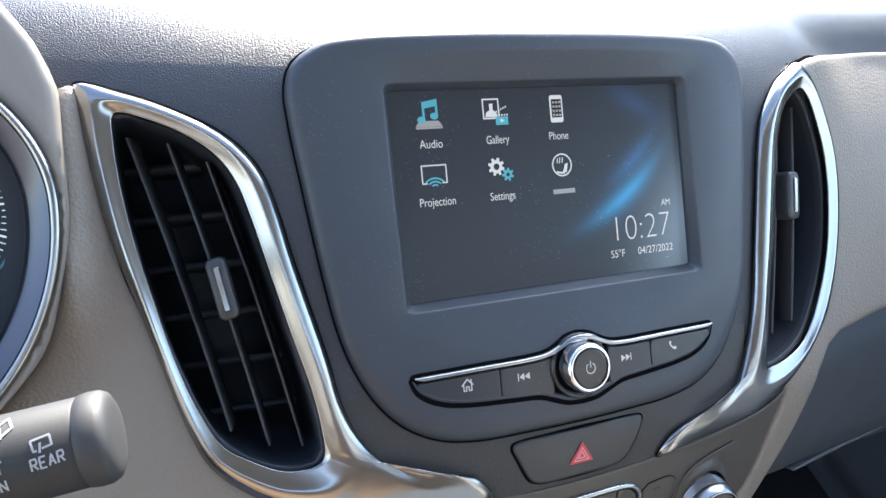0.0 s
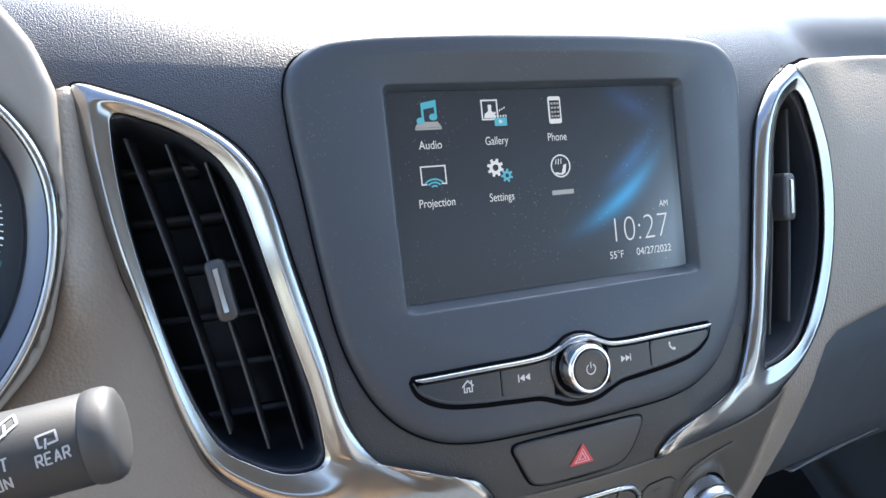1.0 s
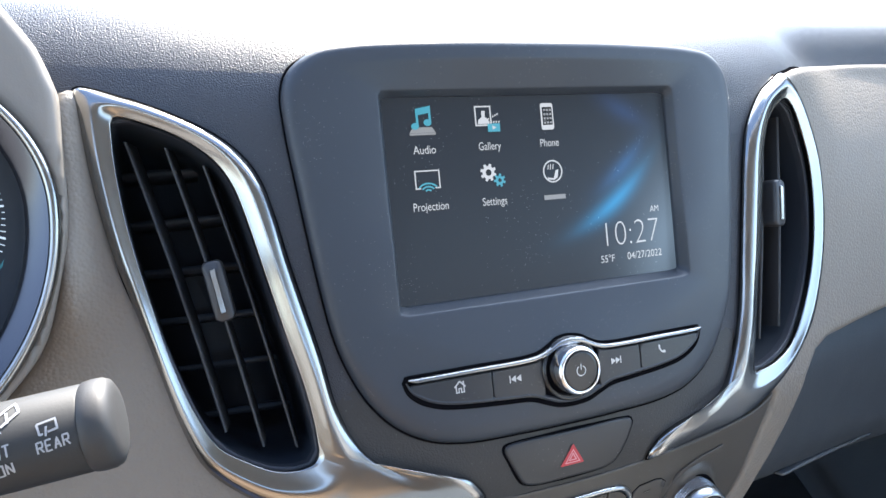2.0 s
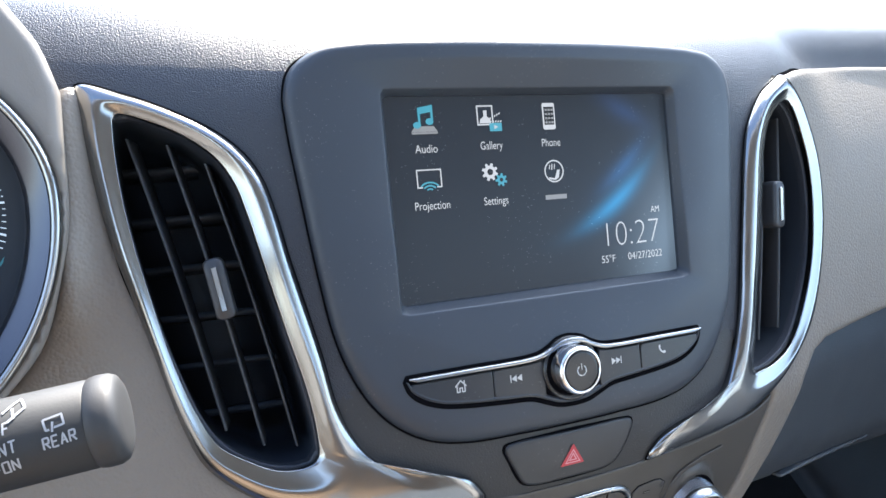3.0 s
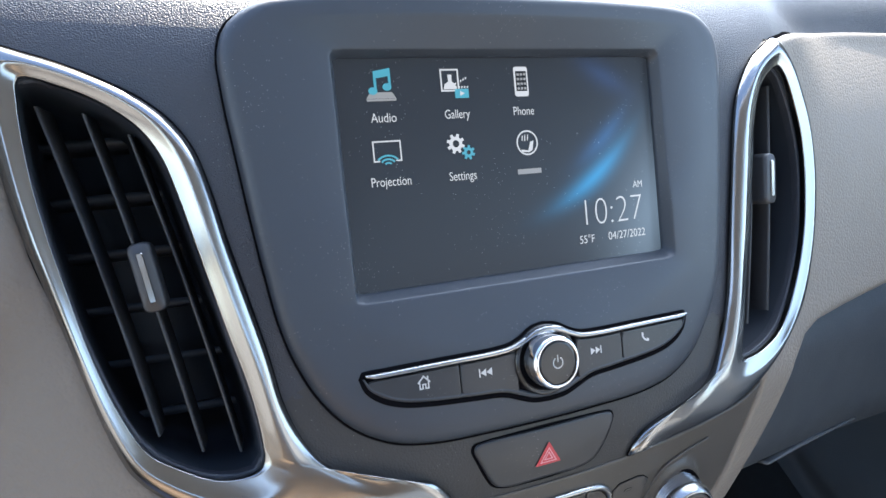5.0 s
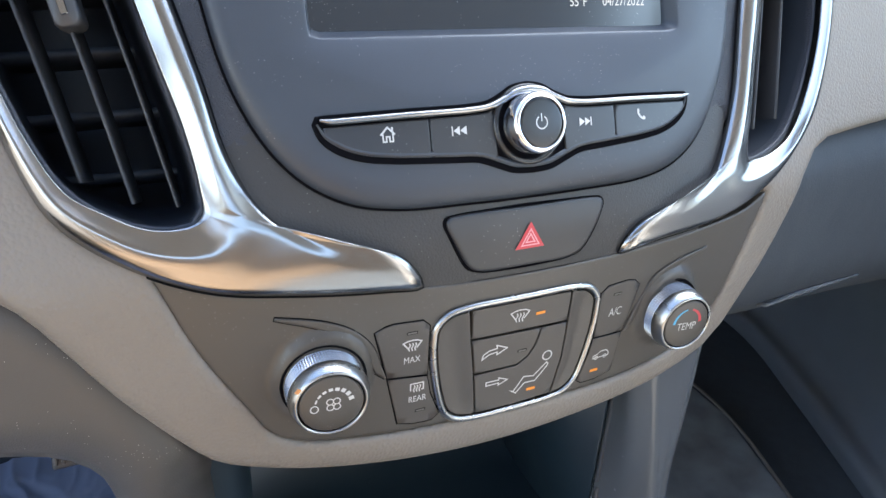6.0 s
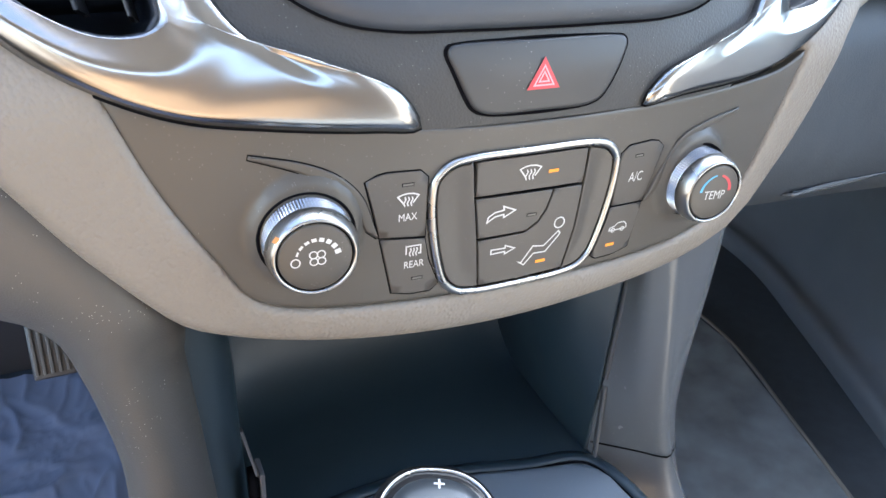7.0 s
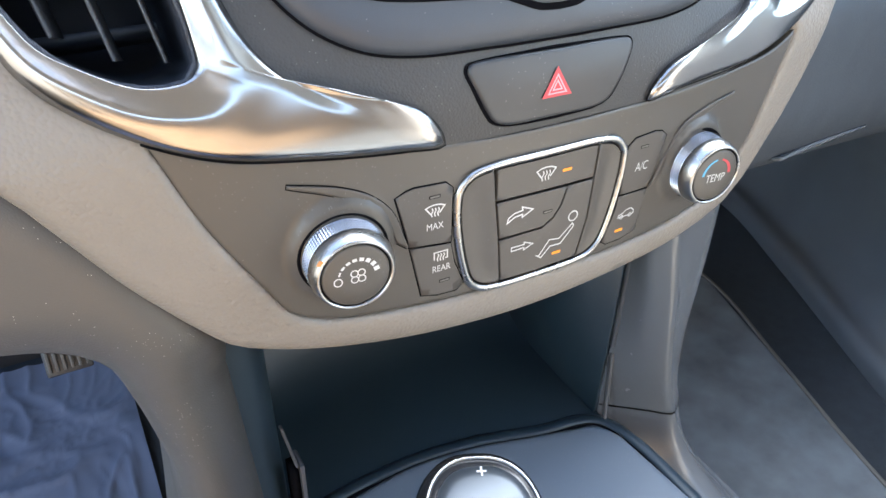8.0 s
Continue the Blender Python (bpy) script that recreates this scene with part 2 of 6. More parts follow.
def plate(outline, where=on, w=0.0, thick=0.004, r=0.002, step=0.006, rise=None, holes=()):
    """A panel with rounded edges, cut to an outline and laid on a surface; holes go through it."""
    outline = [Vector(q) for q in outline]
    if area2(outline) < 0:
        outline.reverse()
    def fine(line):
        out = []
        for a, b in zip(line, line[1:] + line[:1]):
            n = max(1, math.ceil((b - a).length / (1.0 * step)))
            out += [tuple(a.lerp(b, j / n)) for j in range(n)]
        return np.array(out)

    poly = fine(outline)
    hole_polys = [fine([Vector(q) for q in h]) for h in holes]
    pts = [tuple(q) for q in poly]
    edges = [(i, (i + 1) % len(poly)) for i in range(len(poly))]
    for h in hole_polys:
        o = len(pts)
        pts += [tuple(q) for q in h]
        edges += [(o + i, o + (i + 1) % len(h)) for i in range(len(h))]
    extra = []
    for line in [poly] + hole_polys:
        t = np.roll(line, -1, 0) - np.roll(line, 1, 0)
        t /= np.maximum(np.linalg.norm(t, axis=1), 1e-12)[:, None]
        nrm = np.stack([-t[:, 1], t[:, 0]], 1)
        for sgn in (1, -1):
            for d in (0.12 * r, 0.45 * r, r, 1.8 * r):
                extra.append((line + sgn * nrm * d, d * 0.93))
    x0, y0 = poly.min(0)
    x1, y1 = poly.max(0)
    gx, gy = np.meshgrid(np.arange(x0, x1, step), np.arange(y0, y1, step))
    extra.append((np.stack([gx.ravel() + 0.31 * step * (np.arange(gx.size) // gx.shape[1] % 2), gy.ravel()], 1), r + 0.45 * step))

    def clear(q):
        d = gap_to(poly, q)
        for h in hole_polys:
            d = np.minimum(d, gap_to(h, q))
        return d

    for q, least in extra:
        ok = inside(poly, q) & (clear(q) >= least)
        for h in hole_polys:
            ok &= ~inside(h, q)
        pts += [tuple(p) for p in q[ok]]
    vs, _, fs, _, _, _ = delaunay_2d_cdt([Vector(p) for p in pts], edges, [], 0, 1e-7)
    q = np.array([tuple(p) for p in vs])
    d = clear(q)
    mid = np.array([q[list(f_)].mean(0) for f_ in fs])
    keep = inside(poly, mid)
    for h in hole_polys:
        keep &= ~inside(h, mid)
    bm = bmesh.new()
    bv = []
    for p, dd in zip(q, d):
        drop = r - math.sqrt(max(0.0, r * r - (r - dd) ** 2)) if dd < r else 0.0
        bv.append(bm.verts.new(where(p[0], p[1], w - drop + (rise(p[0], p[1], dd) if rise else 0.0))))
    for f_, k in zip(fs, keep):
        if k:
            a, b, c = (q[i] for i in f_)
            if abs((b[0] - a[0]) * (c[1] - a[1]) - (c[0] - a[0]) * (b[1] - a[1])) > 1e-12:
                bm.faces.new([bv[i] for i in f_])
    bm.edges.ensure_lookup_table()
    index = {v: i for i, v in enumerate(bv)}
    low = {}
    for e in [e for e in bm.edges if e.is_boundary]:
        loop_ = e.link_loops[0]
        a, b = loop_.vert, loop_.link_loop_next.vert
        for v in (a, b):
            if v not in low:
                p = q[index[v]]
                low[v] = bm.verts.new(where(p[0], p[1], w - r - thick + (rise(p[0], p[1], 0.0) if rise else 0.0)))
        bm.faces.new((b, a, low[a], low[b]))
    bmesh.ops.delete(bm, geom=[v for v in bm.verts if not v.link_faces], context="VERTS")
    return bm


def loft(loops, closed=True, cap=False):
    """Quads between loops of points with equal counts."""
    bm = bmesh.new()
    rows = [[bm.verts.new(p) for p in row] for row in loops]
    n = len(rows[0])
    for a, b in zip(rows, rows[1:]):
        for i in range(n if closed else n - 1):
            j = (i + 1) % n
            bm.faces.new((a[i], a[j], b[j], b[i]))
    if cap:
        c = bm.verts.new(sum((v.co for v in rows[-1]), Vector()) / n)
        for i in range(n):
            bm.faces.new((rows[-1][i], rows[-1][(i + 1) % n], c))
    return bm


def turned(profile, m, n=64, cap=True):
    """A body of revolution about the z of the axes m, from (radius, height) pairs."""
    loops = [[m @ Vector((r * math.cos(2 * math.pi * i / n), r * math.sin(2 * math.pi * i / n), h)) for i in range(n)] for r, h in profile]
    return loft(loops, True, cap)


def stroke(bm, pts, width, m, h=0.00012, closed=False):
    """A line of a given width, lying in the frame m."""
    p = [Vector(q) for q in pts]
    n = len(p)
    left, right = [], []
    for i in range(n):
        a = p[i - 1] if (i or closed) else None
        c = p[(i + 1) % n] if (i < n - 1 or closed) else None
        t1 = (p[i] - a).normalized() if a is not None else None
        t2 = (c - p[i]).normalized() if c is not None else None
        t1 = t1 if t1 is not None else t2
        t2 = t2 if t2 is not None else t1
        nrm = Vector((-(t1 + t2).y, (t1 + t2).x))
        nrm = nrm.normalized() if nrm.length > 1e-6 else Vector((-t1.y, t1.x))
        k = 1 / max(0.45, nrm.dot(Vector((-t1.y, t1.x))))
        left.append(p[i] + nrm * width / 2 * k)
        right.append(p[i] - nrm * width / 2 * k)
    top_l = [bm.verts.new(m @ Vector((*q, h))) for q in left]
    top_r = [bm.verts.new(m @ Vector((*q, h))) for q in right]
    for i in range(n if closed else n - 1):
        j = (i + 1) % n
        bm.faces.new((top_r[i], top_r[j], top_l[j], top_l[i]))


def blot(bm, pts, m, h=0.00012):
    """A filled flat shape in the frame m."""
    p = [Vector(q) for q in pts]
    if area2(p) < 0:
        p.reverse()
    bm.faces.new([bm.verts.new(m @ Vector((*q, h))) for q in p])


def ring_pts(cx, cy, rx, ry=None, n=28, a0=0.0, a1=360.0):
    ry = rx if ry is None else ry
    full = a1 - a0 >= 359.9
    return [Vector((cx + rx * math.cos(radians(a0 + (a1 - a0) * i / (n if full else n - 1))),
                    cy + ry * math.sin(radians(a0 + (a1 - a0) * i / (n if full else n - 1))))) for i in range(n)]


def words(text, size, m, mat_, parent, name="lettering", squeeze=1.0, h=0.00015, align="CENTER", bold=0.0):
    """Lettering in the built-in font, its middle at the frame m."""
    cu = bpy.data.curves.new("text", "FONT")
    cu.body, cu.size, cu.align_x, cu.align_y = text, size, align, "CENTER"
    cu.offset = bold
    tmp = new("text", cu)
    dg = bpy.context.evaluated_depsgraph_get()
    me = bpy.data.meshes.new_from_object(tmp.evaluated_get(dg))
    bpy.data.objects.remove(tmp)
    bpy.data.curves.remove(cu)
    bm = bmesh.new()
    bm.from_mesh(me)
    bpy.data.meshes.remove(me)
    for v in bm.verts:
        v.co = m @ Vector((v.co.x * squeeze, v.co.y, h))
    return part(name, bm, mat_, parent, smooth=False)


def box(x0, x1, y0, y1, z0, z1, bevel=0.0):
    bm = bmesh.new()
    bmesh.ops.create_cube(bm, size=1.0)
    for v in bm.verts:
        v.co = Vector(((x0 + x1) / 2 + v.co.x * (x1 - x0), (y0 + y1) / 2 + v.co.y * (y1 - y0), (z0 + z1) / 2 + v.co.z * (z1 - z0)))
    if bevel:
        bmesh.ops.bevel(bm, geom=list(bm.edges), offset=bevel, segments=3, affect="EDGES", profile=0.5)
    return bm


# ---------------------------------------------------------------- outlines along the dashboard's face
LV_OUT = [(-0.196, 0.053), (-0.194, 0.020), (-0.190, -0.013), (-0.179, -0.051), (-0.169, -0.087), (-0.164, -0.100), (-0.155, -0.110), (-0.138, -0.121)]
RV_OUT = [(0.139, -0.121), (0.148, -0.118), (0.167, -0.105), (0.185, -0.089), (0.197, -0.066), (0.205, -0.040), (0.208, -0.015), (0.205, 0.012), (0.198, 0.030), (0.185, 0.050), (0.174, 0.0575)]
FACE_LEFT = [(-0.137, -0.122), (-0.125, -0.152), (-0.109, -0.180), (-0.103, -0.190), (-0.096, -0.195), (-0.088, -0.198), (-0.072, -0.201), (-0.040, -0.204), (0.0, -0.2055)]
FACE_RIGHT = [(0.0, -0.2055), (0.040, -0.2055), (0.070, -0.2035), (0.090, -0.2000), (0.106, -0.1945), (0.117, -0.186), (0.126, -0.173), (0.131, -0.161), (0.138, -0.142), (0.144, -0.126)]
TRIM_TOP = [(0.1815, 0.0572), (0.192, 0.0605), (0.210, 0.0640), (0.24, 0.0685), (0.30, 0.0742), (0.45, 0.0802), (0.90, 0.0842)]
TRIM_LOW_R = [(0.90, -0.068), (0.60, -0.080), (0.45, -0.088), (0.30, -0.097), (0.225, -0.102), (0.198, -0.105), (0.186, -0.112), (0.178, -0.122), (0.166, -0.147), (0.155, -0.166), (0.143, -0.182), (0.133, -0.195), (0.121, -0.2045), (0.105, -0.2105)]
TRIM_LOW = [(0.105, -0.2105), (0.084, -0.2155), (0.045, -0.2198), (-0.005, -0.2216), (-0.050, -0.2186), (-0.085, -0.2127), (-0.108, -0.2062), (-0.124, -0.1990), (-0.1375, -0.185)]
TRIM_LOW_L = [(-0.1375, -0.185), (-0.152, -0.167), (-0.167, -0.1445), (-0.177, -0.130), (-0.188, -0.121), (-0.205, -0.115), (-0.250, -0.110), (-0.45, -0.107)]
CLUSTER_SIDE = [(-0.45, -0.098), (-0.29, -0.096), (-0.256, -0.082), (-0.2275, -0.0570), (-0.2172, -0.0436), (-0.2085, -0.0194), (-0.2044, -0.001), (-0.2034, 0.0122), (-0.2032, 0.030), (-0.2031, 0.044), (-0.2025, 0.0515)]


def shifted(line, du, dv=0.0):
    return [Vector((q[0] + du, q[1] + dv)) for q in line]


# ---------------------------------------------------------------- upper dashboard
def driver_swell(u, v):
    """The strip beside the driver's vent swells up towards the cluster."""
    a = min(1.0, max(0.0, (-0.187 - u) / 0.018))
    b = min(1.0, max(0.0, (v + 0.06) / 0.05))
    return 0.011 * a * a * b * b * (3 - 2 * b)


def passenger_dip(u, v):
    """How far the passenger's side rolls back towards the seam between trim and pad, and out of it again above."""
    side = min(1.0, max(0.0, (u - 0.175) / 0.10))
    out = min(1.0, max(0.0, (0.126 - v) / 0.047))
    return 0.0185 * side * side * (3 - 2 * side) * min(1.0, max(0.0, (v + 0.025) / 0.092)) ** 1.8 * out * out * (3 - 2 * out)


def rolled(u, v, w=0.0):
    """The dashboard's face, rolling over at its top into the level top that runs forward to the windscreen."""
    start, radius, a0, a1 = 0.034, 0.068, radians(20), radians(87.5)
    w -= 1.12 * passenger_dip(u, v)
    if v <= start:
        return on(u, v, w)
    s = v - start
    a = min(a1, a0 + s / radius)
    rest = max(0.0, s - radius * (a1 - a0))
    p_ = on(u, start, 0.0) + Vector((0, radius * (math.cos(a0) - math.cos(a)), radius * (math.sin(a) - math.sin(a0))))
    lift = min(1.0, s / 0.07)
    p_ += Vector((0, math.sin(a), math.cos(a))) * rest + Vector((0, 0, (face(0, start) - face(u, start)) * ST * 0.85 * lift * lift * (3 - 2 * lift)))
    return p_ + Vector((0, -math.cos(a), math.sin(a))) * w


L_OPEN = [(-0.184, 0.040), (-0.160, 0.032), (-0.146, 0.019), (-0.138, -0.002), (-0.128, -0.052), (-0.120, -0.095), (-0.121, -0.105), (-0.135, -0.106), (-0.156, -0.093), (-0.170, -0.060), (-0.183, 0.005)]
R_OPEN = [(0.173, 0.040), (0.156, 0.031), (0.147, 0.010), (0.136, -0.046), (0.125, -0.098), (0.127, -0.107), (0.144, -0.105), (0.160, -0.097), (0.176, -0.077), (0.189, -0.050), (0.194, -0.010), (0.188, 0.017)]
dash = thing("dashboard", "charcoal leather-grained dashboard with taupe lower trim", "dashboard", (0, 0.05, 0.9))
pad_outline = [Vector(q) for q in ((-0.75, -0.03), (-0.205, -0.03), (-0.185, -0.07), (-0.165, -0.112), (-0.117, -0.115), (-0.1115, -0.0838), (0.1115, -0.0838), (0.117, -0.115), (0.165, -0.112), (0.195, -0.085), (0.207, -0.03), (0.202, 0.030), (0.180, 0.0530), (0.205, 0.0580), (0.24, 0.0650), (0.30, 0.0702), (0.45, 0.0762), (1.02, 0.0802), (1.02, 0.95), (-0.75, 0.95))]
pad_outline = [a.lerp(b, j / max(1, int((b - a).length / 0.006))) for a, b in zip(pad_outline, pad_outline[1:] + pad_outline[:1]) for j in range(max(1, int((b - a).length / 0.006)))]
radio_hole = [Vector(q) for q in ((-0.098, -0.077), (0.098, -0.077), (0.108, 0.055), (-0.108, 0.055))]
part("upper_pad", plate(pad_outline, rolled, 0.0, 0.004, 0.001, 0.0065, holes=[spline(L_OPEN, 60, True), spline(R_OPEN, 60, True), radio_hole]), M_LEATHER, dash, "charcoal leather-grained soft upper pad")

trim_outline = joined(
    spline(shifted(LV_OUT, 0.003), 40), spline(FACE_LEFT, 40), spline(FACE_RIGHT, 40), spline(shifted(RV_OUT, -0.003), 60),
    [(0.1765, 0.0560)], spline(TRIM_TOP, 40),
    spline(TRIM_LOW_R, 50), spline(TRIM_LOW, 40), spline(TRIM_LOW_L, 40), spline(CLUSTER_SIDE, 40), [(-0.1985, 0.0535)])


part("lower_trim", plate(trim_outline, on, 0.0015, 0.012, 0.004, 0.007, lambda u, v, _: driver_swell(u, v) - passenger_dip(u, v)), M_BEIGE, dash, "taupe leatherette lower trim band")

seam_line = spline([(0.1775, 0.0566)] + TRIM_TOP, 90)
b_ = loft([[rolled(q.x, q.y + dv, h) for q in seam_line] for dv, h in ((-0.0012, 0.0024), (0.0007, 0.0020))], closed=False)
bmesh.ops.recalc_face_normals(b_, faces=b_.faces)
part("trim_seam", b_, M_GAP, dash)

knee_outline = joined(
    spline([(-0.45, -0.100), (-0.20, -0.105), (-0.160, -0.140), (-0.134, -0.180), (-0.125, -0.196)], 30),
    spline([(-0.1215, -0.205), (-0.1188, -0.250), (-0.1146, -0.320), (-0.1086, -0.42)], 30),
    spline([(-0.175, -0.42), (-0.160, -0.345), (-0.154, -0.290), (-0.153, -0.262), (-0.156, -0.238), (-0.160, -0.218), (-0.165, -0.202), (-0.176, -0.192), (-0.195, -0.187), (-0.250, -0.182), (-0.45, -0.180)], 70))


def knee_roll(u, v, _):
    """The panel's broad roll into the cubby."""
    e = -0.1215 + 0.06 * (-0.205 - v)
    return -0.020 * max(0.0, 1 - (e - u) / 0.034) ** 2 * min(1.0, max(0.0, (-0.195 - v) / 0.02))


part("knee_panel", plate(knee_outline, on, -0.004, 0.09, 0.016, 0.007, knee_roll), M_KNEE, dash, "dark grey plastic knee panel running down into the console")

# ---------------------------------------------------------------- glove box
glove = thing("glove_box", "closed dark grey plastic glove box below the trim", "glove box", (0.35, 0.05, 0.8))
glove_outline = joined(
    spline([(0.140, -0.150), (0.170, -0.110), (0.20, -0.092), (0.30, -0.085), (0.45, -0.075), (0.86, -0.056)], 30),
    spline([(0.86, -0.262), (0.60, -0.247), (0.45, -0.236), (0.30, -0.222), (0.22, -0.214), (0.165, -0.208), (0.128, -0.205)], 30))
part("door_panel", plate(glove_outline, on, -0.014, 0.08, 0.030, 0.009), M_GLOVE, glove)
# Added glossy lip that draws the highlight along the lower edge
part("edge_glint", plate(joined(spline([(0.208, -0.2030), (0.245, -0.2032), (0.290, -0.2056), (0.340, -0.2085)], 24), spline([(0.340, -0.2100), (0.290, -0.2090), (0.245, -0.2072), (0.208, -0.2050)], 24)), on, -0.0160, 0.010, 0.0016, 0.003), M_ARM, glove, "smooth grey lip standing in for the lower edge's highlight")

# ---------------------------------------------------------------- infotainment unit
BEZEL = [(0.0, 0.0685), (0.050, 0.0685), (0.095, 0.0672), (0.109, 0.0645), (0.1185, 0.0575), (0.1225, 0.047), (0.1225, 0.034), (0.1195, 0.005), (0.1150, -0.032),
         (0.1110, -0.056), (0.1060, -0.072), (0.0985, -0.087), (0.0880, -0.099), (0.0730, -0.1075), (0.0550, -0.1112), (0.0250, -0.1122), (0.0, -0.1124)]
radio = thing("infotainment_unit", "charcoal infotainment unit with lit colour touchscreen", "car radio", (0, 0.0, 0.95))
NB = 240


def from_top(pts):
    """A closed outline resampled, so that its points answer one another by their bearing from the display's middle."""
    dense = spline(pts, 1600, True)
    out = []
    ang = [math.atan2(q.x, q.y + 0.012) % (2 * math.pi) for q in dense]
    order = sorted(range(len(dense)), key=lambda i: ang[i])
    av = [ang[i] for i in order]
    for i in range(NB):
        want = 2 * math.pi * i / NB
        j = int(np.searchsorted(av, want)) % len(order)
        out.append(dense[order[j]].copy())
    return out


def round_rect(x0, x1, y0, y1, r, n=10):
    out = []
    for cx, cy, a in ((x1 - r, y1 - r, 0), (x0 + r, y1 - r, 90), (x0 + r, y0 + r, 180), (x1 - r, y0 + r, 270)):
        for i in range(n):
            out.append(Vector((cx + r * math.cos(radians(a + 90 * i / (n - 1))), cy + r * math.sin(radians(a + 90 * i / (n - 1))))))
    return out


def rect_from_top(x0, x1, y0, y1, r):
    dense = []
    rr = round_rect(x0, x1, y0, y1, r, 24)
    for a, b in zip(rr, rr[1:] + rr[:1]):
        k = max(1, int((b - a).length / 0.0003))
        dense += [a.lerp(b, j / k) for j in range(k)]
    ang = [math.atan2(q.x, q.y + 0.012) % (2 * math.pi) for q in dense]
    order = sorted(range(len(dense)), key=lambda i: ang[i])
    av = [ang[i] for i in order]
    return [dense[order[int(np.searchsorted(av, 2 * math.pi * i / NB)) % len(order)]].copy() for i in range(NB)]


outer = from_top([Vector((q.x + (0.0034 if q.x < 0 else -0.0004) * smooth01(0.02, 0.10, abs(q.x)), q.y + 0.0012 * smooth01(0.06, 0.11, -q.y))) for q in mirrored(BEZEL)])
cavity = rect_from_top(-0.0792, 0.0798, -0.0502, 0.0476, 0.0022)
window_edge = rect_from_top(-0.0768, 0.0776, -0.0470, 0.0452, 0.0012)


def surround(q, edge, s_):
    """Height over the glass of the surround: a level rim, then a slope that falls towards the display."""
    rim_w = face(q.x, q.y) + 0.0050
    low_w = 0.0058 + 0.0016 * smooth01(0.0, 0.03, -edge.y)
    start = 0.22 if edge.x < -0.079 else 0.40 if edge.x > 0.079 or edge.y > 0 else 0.62
    t_ = max(0.0, (s_ - start) / (1.0 - start))
    return rim_w + (low_w - rim_w) * t_


rows = []
for s_, sink in ((0.0, 0.021), (0.0, 0.0045), (0.012, 0.0028), (0.035, 0.0014), (0.08, 0.0004), (0.15, 0.0), (0.21, 0.0), (0.24, 0.0), (0.33, 0.0), (0.38, 0.0), (0.42, 0.0), (0.48, 0.0), (0.56, 0.0), (0.62, 0.0), (0.66, 0.0), (0.74, 0.0), (0.82, 0.0), (0.90, 0.0), (0.955, 0.0), (0.985, 0.0)):
    rows.append([flat(*a.lerp(b, s_), surround(a.lerp(b, s_), b, s_) - sink) for a, b in zip(outer, cavity)])
for t_, back in ((0.0, 0.0001), (0.10, 0.0005), (0.45, 0.0), (0.80, 0.0), (0.97, 0.0), (1.0, 0.0006)):
    rows.append([flat(*a.lerp(b, t_), surround(a, a, 1.0) * (1 - t_) + 0.0014 * t_ - (back if t_ < 0.05 else 0.0) - (0.0003 if t_ == 1.0 else 0.0)) for a, b in zip(cavity, window_edge)])
rows.append([flat(b.x, b.y, -0.004) for b in window_edge])
bm = loft([list(reversed(r)) for r in rows])
part("bezel", bm, M_BEZEL, radio, "charcoal soft-touch plastic bezel, dusty")
# dark joint round the bezel
def beside(q, k):
    c = q + (q - Vector((0, -0.02))).normalized() * k
    return rolled(c.x, c.y, 0.0009) if c.y > -0.06 else on(c.x, c.y, 0.0009)


gap_rows = [[beside(q, 0.0008) for q in outer], [beside(q, -0.0015) for q in outer]]
part("joint", loft([list(reversed(r)) for r in gap_rows]), M_GAP, radio)


